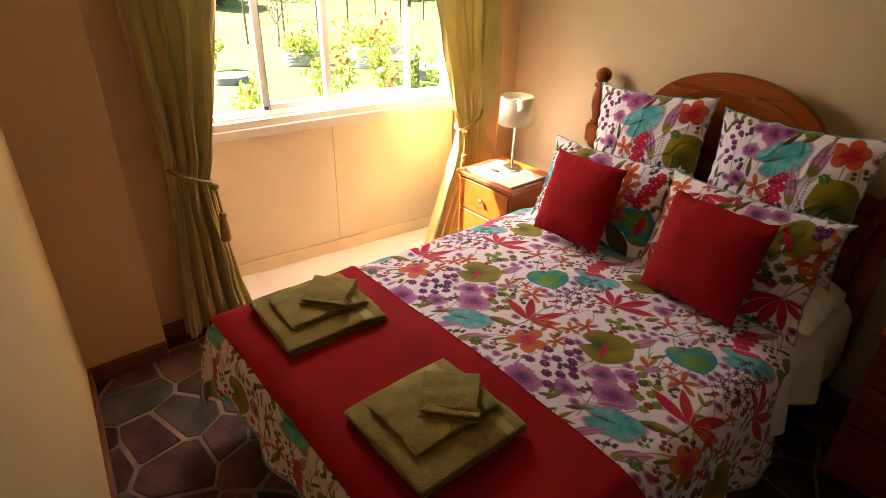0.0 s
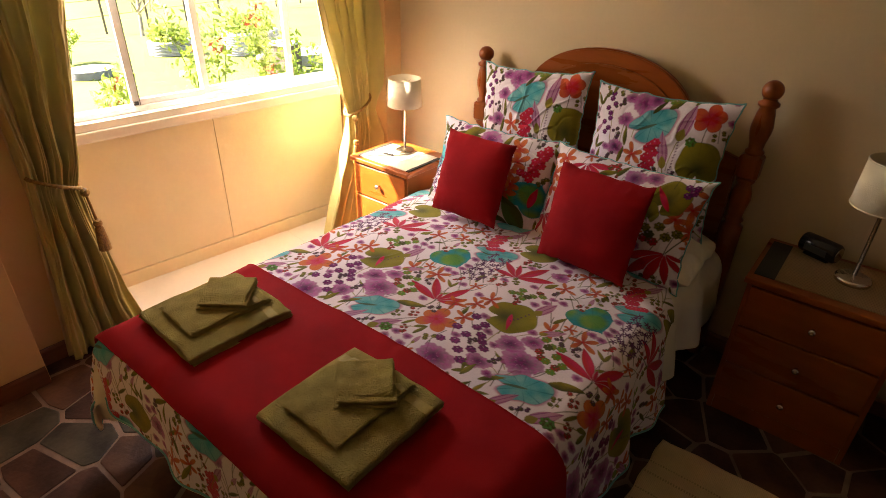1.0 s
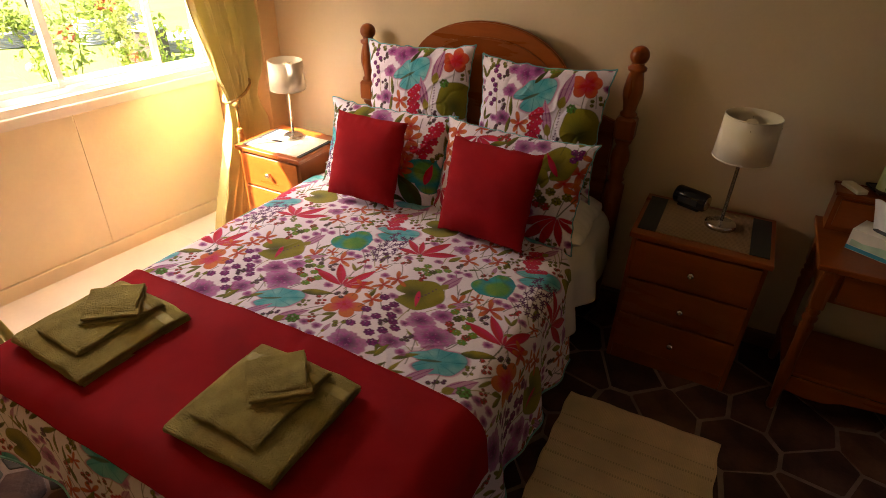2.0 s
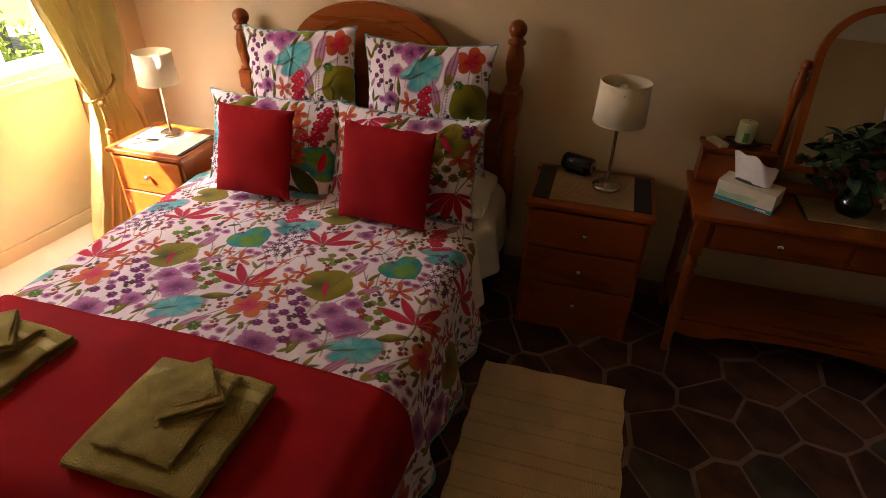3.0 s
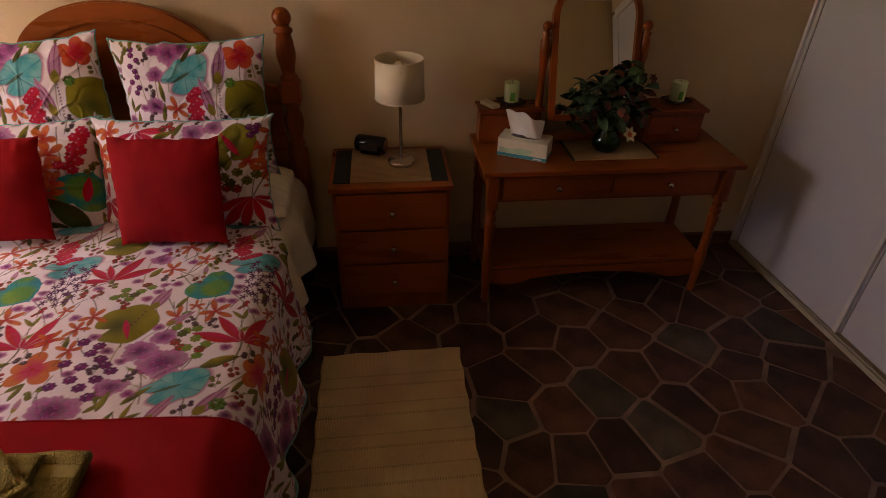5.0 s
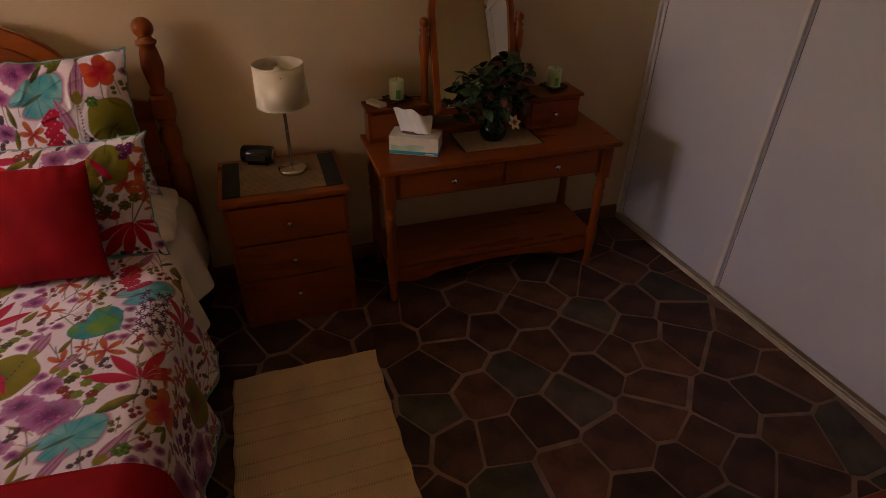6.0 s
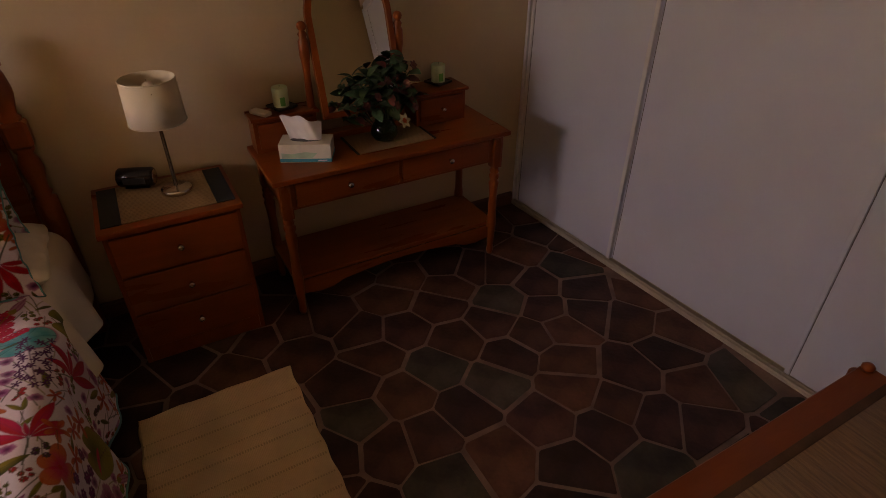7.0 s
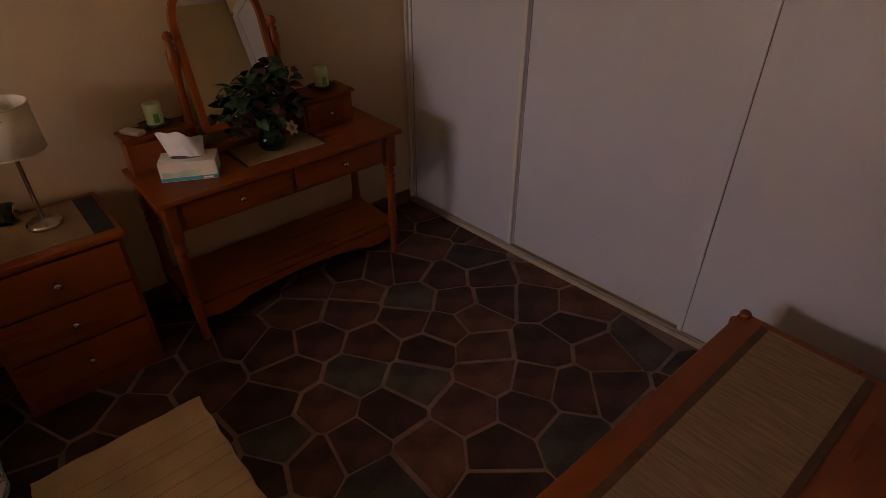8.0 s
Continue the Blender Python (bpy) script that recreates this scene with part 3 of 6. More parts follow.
def fill_gaps():
    """Small sprigs wherever the ground still shows."""
    rs = random.Random(9)
    for k in range(4200):
        x, y, kind = rs.uniform(0, TILE_W), rs.uniform(TILE_Y0, TILE_Y0 + TILE_H), rs.choice((0, 0, 1, 2, 2, 3, 4, 5, 5, 5))
        reach = (0.032, 0.028, 0.020, 0.016, 0.030, 0.034, 0.012)[kind]
        n = int(reach / RES)
        cx, cy = int(x / RES), int((y - TILE_Y0) / RES)
        patch = cloth[np.ix_(np.arange(cy - n, cy + n + 1) % TNY, np.arange(cx - n, cx + n + 1) % TNX)]
        if (patch[..., 1] < 0.5).mean() > (0.05 if k < 1500 else 0.13 if k < 3000 else 0.20):
            continue
        d = rs.uniform(50, 130)
        if kind == 0:
            leaf(x, y - reach, d, reach * 2.1, 0.017)
        elif kind == 1:
            flower(x, y, reach, 5, d, ORANGE_, (0.50, 0.07, 0.03), 0.36)
            stem(x, y, 250, 0.05, 0.002)
        elif kind == 2:
            for j in range(5):
                berry(x + rs.uniform(-0.02, 0.02), y + 0.009 * (j - 2), rs.uniform(0.006, 0.010), (OLIVE, VIOLET, CRIMSON)[k % 3], DEEP)
            stem(x, y - 0.03, 90 + rs.uniform(-15, 15), 0.06, 0.0018)
        elif kind == 3:
            puff(x, y, 0.019)
        elif kind == 4:
            bud(x, y - 0.02, d, 0.055, 0.018)
        elif kind == 5:
            leaf(x, y - 0.03, d - 25, 0.055, 0.014)
            leaf(x, y - 0.03, d + 25, 0.060, 0.014, (0.34, 0.27, 0.03))
            stem(x, y - 0.03, 265, 0.05, 0.002)
        else:
            star(x, y, 0.010)


draw_cloth()
fill_gaps()
cloth *= 1 + 0.04 * np.random.RandomState(2).standard_normal((TNY, TNX, 1))


def set_dye(c):
    """Dyes sink in: strong colours turn deeper and purer, the bare ground stays."""
    grey = c.mean(-1, keepdims=True)
    deep = (grey + (c - grey) * 1.22) * 0.74
    depth = np.clip((0.62 - c[..., 1:2]) / 0.22, 0, 1)
    return np.clip(c * (1 - depth) + deep * depth, 0.004, 1)


cloth = set_dye(cloth)


def dye_at(x, y, pattern=None):
    """The colour of the cloth, or of another printed piece, at arrays of places on it, in metres."""
    src = cloth if pattern is None else pattern
    fx, fy = (x / RES) % TNX, ((y - TILE_Y0) / RES) % TNY
    ix, iy = np.floor(fx).astype(int), np.floor(fy).astype(int)
    ax, ay = (fx - ix)[..., None], (fy - iy)[..., None]
    ix, iy = ix % TNX, iy % TNY
    jx, jy = (ix + 1) % TNX, (iy + 1) % TNY
    return (src[iy, ix] * (1 - ax) + src[iy, jx] * ax) * (1 - ay) + (src[jy, ix] * (1 - ax) + src[jy, jx] * ax) * ay


def pillow_print(draw):
    """Another cut of the same print, drawn about the middle of a piece of its own."""
    global cloth
    keep = cloth
    cloth = np.ones((TNY, TNX, 3)) * np.array(GROUND)
    draw(0.325, 1.2)
    fill_gaps()
    out, cloth = set_dye(cloth * (1 + 0.04 * np.random.RandomState(3).standard_normal((TNY, TNX, 1)))), keep
    return out


SLIM = (0.50, 0.07, 0.03)


def right_cut(cx, cy):
    for x, y, d, ln in ((-0.25, 0.12, 262, 0.14), (-0.29, -0.02, 270, 0.10), (0.28, 0.05, 250, 0.17), (0.24, 0.0, 240, 0.12), (0.05, 0.13, 265, 0.12), (0.12, 0.13, 280, 0.14), (-0.12, 0.10, 250, 0.12)):
        stem(cx + x, cy + y, d, ln, 0.003, STEM, 0.15)
    for x, y, deg in ((-0.255, 0.175, 10), (-0.29, 0.095, 40), (-0.285, 0.03, 70), (0.325, 0.165, 20), (0.285, 0.105, 50), (0.245, 0.055, 5), (0.30, 0.02, 30)):
        flower(cx + x, cy + y, 0.046, 5, deg, ORANGE_, SLIM, 0.48)
    spiky(cx - 0.275, cy - 0.09, (225, 88, 2, 330, 292, 255), (0.085, 0.07, 0.08, 0.085, 0.09, 0.09), PINK)
    spiky(cx - 0.155, cy + 0.175, (2, 332, 300, 255, 205), (0.11, 0.10, 0.08, 0.07, 0.08), PINK)
    for x, y in ((-0.055, 0.185), (-0.02, 0.18), (-0.035, 0.20)):
        berry(cx + x, cy + y, 0.014, CRIMSON, DEEP)
    leaf(cx - 0.09, cy + 0.145, 20, 0.08, 0.024)
    leaf(cx - 0.02, cy + 0.15, 60, 0.07, 0.02)
    puff(cx + 0.055, cy + 0.165, 0.042)
    puff(cx + 0.125, cy + 0.185, 0.034)
    round_leaf(cx + 0.205, cy + 0.125, 60, 0.076)
    leaf(cx + 0.215, cy + 0.075, 125, 0.11, 0.022, PINK, CRIMSON)
    round_leaf(cx + 0.15, cy + 0.055, 100, 0.045)
    for x, y in ((0.25, 0.185), (0.27, 0.17), (0.255, 0.155), (0.28, 0.19)):
        berry(cx + x, cy + y, 0.014)
    for x, y, c in ((0.205, 0.01, OLIVE), (0.235, -0.025, OLIVE), (0.268, 0.0, OLIVE), (0.165, -0.05, CRIMSON), (0.20, -0.055, CRIMSON), (0.16, -0.008, OLIVE), (0.18, -0.03, DEEP)):
        berry(cx + x, cy + y, 0.018, c, DEEP)
    spiky(cx + 0.25, cy - 0.085, (203, 226, 250, 283, 318, 345), (0.15, 0.17, 0.15, 0.12, 0.09, 0.06), CRIMSON)
    stem(cx + 0.25, cy - 0.085, 62, 0.10, 0.004)
    puff(cx + 0.05, cy - 0.10, 0.05)
    flower(cx - 0.10, cy - 0.05, 0.06, 5, 12, ORANGE_, PINK, 0.7)


def left_cut(cx, cy):
    for x, y, d, ln in ((0.13, 0.12, 265, 0.20), (0.165, 0.20, 272, 0.26), (-0.03, 0.14, 255, 0.14), (-0.29, 0.08, 270, 0.18)):
        stem(cx + x, cy + y, d, ln, 0.003, STEM, 0.1)
    lily_pad(cx - 0.295, cy + 0.0, 60, 0.09)
    for k in range(22):
        star(cx - 0.27 + 0.022 * math.sin(k * 2.4), cy + 0.03 - k * 0.0085, 0.014)
    leaf(cx - 0.33, cy - 0.19, 40, 0.09, 0.05, GREEN_, DEEP)
    round_leaf(cx - 0.115, cy + 0.165, 200, 0.055)
    leaf(cx - 0.21, cy + 0.15, 30, 0.06, 0.02)
    puff(cx - 0.025, cy + 0.165, 0.056)
    leaf(cx + 0.05, cy + 0.14, 75, 0.075, 0.026)
    leaf(cx + 0.09, cy + 0.17, 70, 0.05, 0.02)
    heart(cx + 0.225, cy - 0.045, 150, 0.085)
    for x, y, deg in ((0.125, 0.155, 0), (0.14, 0.095, 40), (0.11, 0.045, 20), (0.135, -0.015, 60), (0.12, -0.055, 10)):
        flower(cx + x, cy + y, 0.05, 5, deg, ORANGE_, SLIM, 0.5)
    for k in range(10):
        berry(cx + 0.245 - 0.004 * k + 0.014 * math.sin(k * 2.3), cy + 0.18 - 0.013 * k, 0.020, CRIMSON, PINK)
    for x, y in ((0.19, 0.045), (0.165, 0.05), (0.205, 0.03)):
        berry(cx + x, cy + y, 0.019, CRIMSON, PINK)
    leaf(cx + 0.235, cy - 0.10, 82, 0.10, 0.03, CRIMSON, PINK)
    leaf(cx + 0.225, cy - 0.215, 128, 0.18, 0.085, (0.07, 0.13, 0.03), DEEP)
    leaf(cx + 0.16, cy - 0.21, 165, 0.12, 0.05, (0.07, 0.13, 0.03), DEEP)
    leaf(cx + 0.30, cy + 0.02, 100, 0.12, 0.025)


PRINT_RIGHT, PRINT_LEFT = pillow_print(right_cut), pillow_print(left_cut)


# ---- the room ----
BACK_Y, CEIL_Z, FACE_L, FACE_R = 2.70, 2.45, -2.61, -2.49
WIN = Matrix.Translation((-3.08, 1.06, 0)) @ Matrix.Rotation(radians(-6.3), 4, "Z")     # window wall: x into the room, y along it
WARD = Matrix.Translation((2.08, 2.70, 0)) @ Matrix.Rotation(radians(3.66), 4, "Z")     # wardrobe front: y along it
SOUTH = Matrix.Translation((-2.63, 0.09, 0)) @ Matrix.Rotation(radians(-6.1), 4, "Z")   # near wall: x along it


def structure(name, bm, mat, label, category="wall", at=None):
    return whole(name, bm, mat, label, category, at, kind="structure")


structure("wall_north", block(-3.0, 2.9, BACK_Y, BACK_Y + 0.2, -0.1, CEIL_Z, 0), M_WALL, "cream painted plaster wall behind the bed")
structure("wall_west_pier", block(-2.985, FACE_R, 2.56, BACK_Y - 0.002, -0.05, CEIL_Z, 0.004), M_WALL_TAN, "tan painted wall pier beside the window")
structure("wall_west", block(-3.35, FACE_L, -0.15, 0.44, -0.05, CEIL_Z, 0.004), M_WALL_TAN, "tan painted wall beside the curtain")
structure("wall_west_return", block(-3.30, -2.745, 0.442, 0.80, -0.05, CEIL_Z, 0.004), M_WALL_TAN, "tan painted return wall behind the curtain")
structure("wall_west_lintel", block(-2.93, -2.62, 0.44, 2.56, 2.30, CEIL_Z, 0.003), M_WALL_TAN, "tan painted beam over the window recess")
structure("wall_south", block(0.003, 5.6, -0.16, 0, -0.05, CEIL_Z, 0), M_SOUTH, "beige painted plaster wall", at=SOUTH)
structure("wall_east", block(0.62, 0.75, -3.6, 0.2, -0.05, CEIL_Z, 0), M_WALL, "plain wall behind the wardrobe", at=WARD)
structure("ceiling", block(-2.95, 3.1, -0.9, BACK_Y + 0.2, CEIL_Z, CEIL_Z + 0.1, 0), M_CEIL, "white painted ceiling", "ceiling")


def skirting(name, at, length, height=0.085):
    bm = slab([(0, 0), (0.016, 0), (0.016, height - 0.012), (0.010, height), (0, height)], 0, length, bm=None, axis="x")
    # profile lies in (depth, height); run it along x
    bmesh.ops.transform(bm, matrix=Matrix(((1, 0, 0, 0), (0, -1, 0, 0), (0, 0, 1, 0), (0, 0, 0, 1))), verts=bm.verts)
    bmesh.ops.recalc_face_normals(bm, faces=bm.faces)
    return tagged(part(name, bm, M_SKIRT, None, "", False, at), "dark-stained wooden skirting board along the wall", "skirting board", kind="structure")


skirting("baseboard_north", Matrix.Translation((-2.47, BACK_Y, 0)), 4.52)
skirting("baseboard_west", Matrix.Translation((FACE_L, 0.09, 0)) @ Matrix.Rotation(radians(90), 4, "Z"), 0.345)
skirting("baseboard_south", SOUTH @ Matrix.Translation((4.9, 0, 0)) @ Matrix.Rotation(radians(180), 4, "Z"), 4.88)
skirting("baseboard_recess", Matrix.Translation((-2.745, 0.445, 0)) @ Matrix.Rotation(radians(90), 4, "Z"), 0.355)


def window_wall():
    """The lightweight wall under and over the window, with panels, ledge, frame and panes."""
    y0, y1, sill, head = -0.72, 1.50, 0.965, 2.28
    structure("wall_window_low", block(-0.14, -0.004, y0, y1, -0.05, 0.9265, 0), M_WALL_TAN, "rendered wall below the window", at=WIN)
    structure("wall_window_high", block(-0.14, 0, y0, y1, head, CEIL_Z, 0), M_WALL, "cream wall above the window", at=WIN)
    structure("wall_window_side", block(-0.14, 0, y0, -0.26, 0.9267, head, 0), M_WALL_TAN, "cream wall beside the window", at=WIN)
    win = tagged(thing("window_1", "white aluminium sliding window over cream wall panels, looking onto a garden", "window", WIN), kind="structure")
    for a, b in ((-0.33, 0.6165), (0.6190, y1)):
        part("wall_panel", block(-0.004, 0.008, a, b, 0.105, 0.868, 0.002), M_PANEL, win, "cream painted wall panel")
    part("skirting", block(-0.004, 0.018, -0.33, y1, 0.0, 0.10, 0.004), M_PANEL, win)
    part("lower_ledge", block(-0.02, 0.030, -0.33, y1, 0.872, 0.925, 0.006), M_SILL, win, "painted timber ledge under the window")
    part("window_sill", block(-0.14, 0.012, -0.26, y1, 0.927, sill, 0.004), M_SILL, win, "painted window sill")
    fr = bmesh.new()
    fr = block(-0.11, -0.035, -0.26, 1.50, sill, sill + 0.030, 0.003, bm=fr)
    fr = block(-0.11, -0.035, -0.26, 1.50, head - 0.04, head, 0.003, bm=fr)
    fr = block(-0.11, -0.035, -0.26, -0.22, sill + 0.031, head - 0.041, 0.003, bm=fr)
    fr = block(-0.11, -0.035, 1.465, 1.50, sill + 0.031, head - 0.041, 0.003, bm=fr)
    part("window_frame", fr, M_ALU, win, "white aluminium window frame")

    def sash(a, b, x, bars=()):
        bm = bmesh.new()
        z0, z1 = sill + 0.032, head - 0.042
        for c0, c1 in ((a, a + 0.036), (b - 0.036, b)):
            bm = block(x - 0.012, x + 0.012, c0, c1, z0, z1, 0.002, bm=bm)
        for c0, c1 in ((z0, z0 + 0.030), (z1 - 0.035, z1)):
            bm = block(x - 0.011, x + 0.011, a + 0.037, b - 0.037, c0, c1, 0.002, bm=bm)
        for z in bars:
            bm = block(x - 0.011, x + 0.011, a + 0.037, b - 0.037, z, z + 0.03, 0.002, bm=bm)
        s = part("sash", bm, M_ALU, win, "white sliding sash")
        p = part("pane", block(x - 0.002, x + 0.002, a + 0.037, b - 0.037, z0 + 0.031, z1 - 0.036, 0), M_GLASS, s)
        p.visible_shadow = False
        part("seal", block(x + 0.0125, x + 0.016, a + 0.0355, a + 0.0385, z0, z1, 0), M_RUBBER, s)
        return s

    sash(0.235, 0.655, -0.055)
    sash(0.622, 1.215, -0.085, (1.565,))
    part("catch", block(-0.040, -0.028, 0.236, 0.262, 1.002, 1.02, 0.003), M_RUBBER, win, "black window catch")
    part("lock", block(-0.07, -0.055, 1.195, 1.212, 1.50, 1.62, 0.003), M_RUBBER, win, "black window lock")


window_wall()


structure("recess_floor", block(0.0, 1.0, -0.16, 0.9825, 0.0, 0.022, 0.002, bm=block(0.019, 0.50, 0.983, 1.49, 0.0, 0.022, 0.004)), M_SILL, "cream painted timber floor of the window recess", "floor", WIN)


# ---- wardrobe with sliding doors ----
def wardrobe():
    w = tagged(thing("wardrobe", "built-in wardrobe with three plain off-white sliding doors", "wardrobe", WARD))
    for k, (a, b, x) in enumerate(((-0.853, -0.022, 0.0), (-1.915, -0.835, 0.022), (-2.98, -1.885, 0.0))):
        d = part("door", block(x, x + 0.018, a, b, 0.03, 2.25, 0.002), M_WARD, w, "plain off-white sliding door")
        for c in (a, b - 0.022):
            part("stile", block(x - 0.006, x - 0.0005, c, c + 0.022, 0.03, 2.25, 0.002), M_ALU if k == 0 else M_WARD, d, "white metal edge strip")
            part("groove", block(x - 0.0012, x - 0.0002, c + (0.0225 if c == a else -0.0035), c + (0.0250 if c == a else -0.001), 0.03, 2.25, 0), M_GAP, d)
    part("bottom_track", block(-0.03, 0.05, -3.0, 0, 0.0, 0.012, 0.002), M_TRACK, w, "cream painted metal floor track")
    for x in (-0.028, -0.006, 0.040):
        part("track_rail", block(x, x + 0.004, -3.0, 0, 0.0125, 0.027, 0.001), M_TRACK, w)
    part("jamb", block(-0.02, 0.05, -0.0205, -0.001, 0.03, 2.3, 0.003), M_ALU, w, "white metal jamb")
    part("head_track", block(-0.02, 0.06, -3.0, -0.022, 2.2505, 2.32, 0.003), M_ALU, w)
    part("bulkhead", block(-0.01, 0.06, -3.1, 0.0, 2.3205, CEIL_Z - 0.002, 0), M_WALL, w, "cream wall over the doors")
    part("side_panel", block(0.0, 0.6, -3.12, -3.0, 0, 2.3, 0), M_WARD, w)
    return w


wardrobe()


# ---- curtains ----
def curtain(name, x0, rows, folds, tie_z, seed, inner):
    """A gathered drape: rows give height and the two edges; folds deepen above and below the tie."""
    zs = np.array([r[0] for r in rows][::-1])
    lo = np.array([r[1] for r in rows][::-1])
    hi = np.array([r[2] for r in rows][::-1])
    nz, nu = 120, 220
    z = np.linspace(zs[0], zs[-1], nz)
    u = np.linspace(0, 1, nu)
    U, Z = np.meshgrid(u, z)
    L, H = np.interp(Z, zs, lo), np.interp(Z, zs, hi)
    sm = np.exp(-((Z - tie_z) / 0.16) ** 2)
    ph = 2 * math.pi * folds * (U + 0.045 * np.sin(7 * U + 0.5 * Z + seed)) + 0.35 * np.sin(1.3 * Z + seed)
    amp = (0.040 + 0.014 * np.sin(5 * U + seed)) * (1 - 0.55 * sm)
    wave = np.sin(ph) + 0.42 * np.sin(2 * ph + 0.9 + 0.5 * Z) + 0.20 * np.sin(3 * ph + seed) + 0.2 * soft_noise(U * 1.6, Z * 0.3, seed, 0.4)
    X = x0 + amp * wave + 0.02 * np.sin(3 * U)
    # small creases fan out from the tie
    fan = np.exp(-((Z - tie_z) / 0.30) ** 2)
    X += 0.007 * fan * np.sin(2 * math.pi * folds * 3.3 * U + 3 * soft_noise(U, Z, seed + 4, 0.5))
    X += 0.004 * np.sin(2 * math.pi * folds * 2.6 * U + 2.5 * Z + 2 * soft_noise(U, Z, seed + 5, 0.6))
    Y = L + (H - L) * (U + 0.020 * np.cos(ph) * (1 - sm))
    Y += 0.006 * soft_noise(U, Z, seed + 1, 0.35)
    X += 0.004 * soft_noise(U * 3, Z, seed + 2, 0.2)
    if inner < 0:
        # the outer edge turns into the room, against the pier
        X += 0.095 * np.clip((U - 0.80) / 0.20, 0, 1) ** 2 * (1 - 0.5 * sm)
    c = thing(name, "gold-olive satin curtain tied back beside the window", "curtain", group="window curtains")
    cloth_ob = new("drape", grid_mesh("drape", np.stack([X, Y, Z], -1), M_CURTAIN))
    cloth_ob.parent = c
    so = cloth_ob.modifiers.new("thickness", "SOLIDIFY")
    so.thickness = 0.003
    # the lining shows as a pale strip along the outer edge
    edge_u = np.linspace(-0.015, 0.10, 12)
    EU, EZ = np.meshgrid(edge_u if inner > 0 else 1 - edge_u, z)
    EL, EH = np.interp(EZ, zs, lo), np.interp(EZ, zs, hi)
    EX = x0 - 0.020 + 0.006 * np.sin(3 * EZ + seed) - 0.006 * soft_noise(EU * 4, EZ, seed + 6, 0.4)
    lining = new("lining", grid_mesh("lining", np.stack([EX, EL + (EH - EL) * EU, EZ], -1), M_LINING))
    lining.parent = c
    lining["label"] = "pale curtain lining"
    so = lining.modifiers.new("thickness", "SOLIDIFY")
    so.thickness = 0.002
    # cord round the gathered waist, with a tassel
    yl, yh = float(np.interp(tie_z, zs, lo)), float(np.interp(tie_z, zs, hi))
    pts = []
    for k in range(33):
        a = 2 * math.pi * k / 32
        s = 0.5 + 0.475 * math.cos(a)
        lean = 0.10 * (1 - s) if inner > 0 else 0.10 * s
        pts.append((x0 + 0.066 * math.sin(a), yl + (yh - yl) * s, tie_z + lean - 0.02))
    bm = tube(pts, 0.008, 8)
    for k in range(32):
        p, q = Vector(pts[k]), Vector(pts[k + 1])
        bm = tube([p + Vector((0.004, 0, 0.006)), q + Vector((0.004, 0, -0.006))], 0.0055, 6, bm=bm)
    part("tieback", bm, M_ROPE, c, "twisted gold cord tieback", True)
    ty = yh - 0.015 if inner > 0 else yl + 0.005
    tz = tie_z - 0.02
    knot = bmesh.new()
    bmesh.ops.create_icosphere(knot, subdivisions=2, radius=0.020, matrix=Matrix.Translation((x0 + 0.078, ty, tz)))
    knot = tube([(x0 + 0.078, ty, tz), (x0 + 0.083, ty + 0.005 * inner, tz - 0.06), (x0 + 0.086, ty + 0.009 * inner, tz - 0.13)], 0.006, 8, bm=knot)
    t = part("tassel", knot, M_ROPE, c, "gold tassel", True)
    sk = lathe([(0.004, 0), (0.016, -0.006), (0.019, -0.022), (0.014, -0.034), (0.018, -0.045), (0.024, -0.10), (0.027, -0.15), (0.012, -0.152)], 20)
    for v in sk.verts:
        if v.co.z < -0.05:
            a = math.atan2(v.co.y, v.co.x)
            v.co.x *= 1 + 0.12 * math.sin(10 * a)
            v.co.y *= 1 + 0.12 * math.sin(10 * a)
    part("skirt", sk, M_ROPE, t, "", False, Matrix.Translation((x0 + 0.088, ty + 0.010 * inner, tz - 0.13)))
    return c


curtain("curtain", -2.68, [(2.28, 0.56, 1.14), (1.63, 0.582, 1.0), (1.35, 0.60, 0.945), (0.95, 0.622, 0.865), (0.83, 0.625, 0.815), (0.58, 0.602, 0.85), (0.22, 0.575, 0.888), (0.012, 0.56, 0.93)], 4, 0.84, 3, 1)
curtain("curtain", -2.62, [(2.28, 1.98, 2.556), (1.58, 2.125, 2.556), (1.1, 2.255, 2.552), (0.95, 2.30, 2.548), (0.83, 2.335, 2.53), (0.70, 2.32, 2.545), (0.50, 2.26, 2.51), (0.15, 2.135, 2.43), (0.012, 2.09, 2.40)], 5, 0.84, 8, -1)


# ---- bed ----
BED_X, BED_TOP = -1.16, 0.60


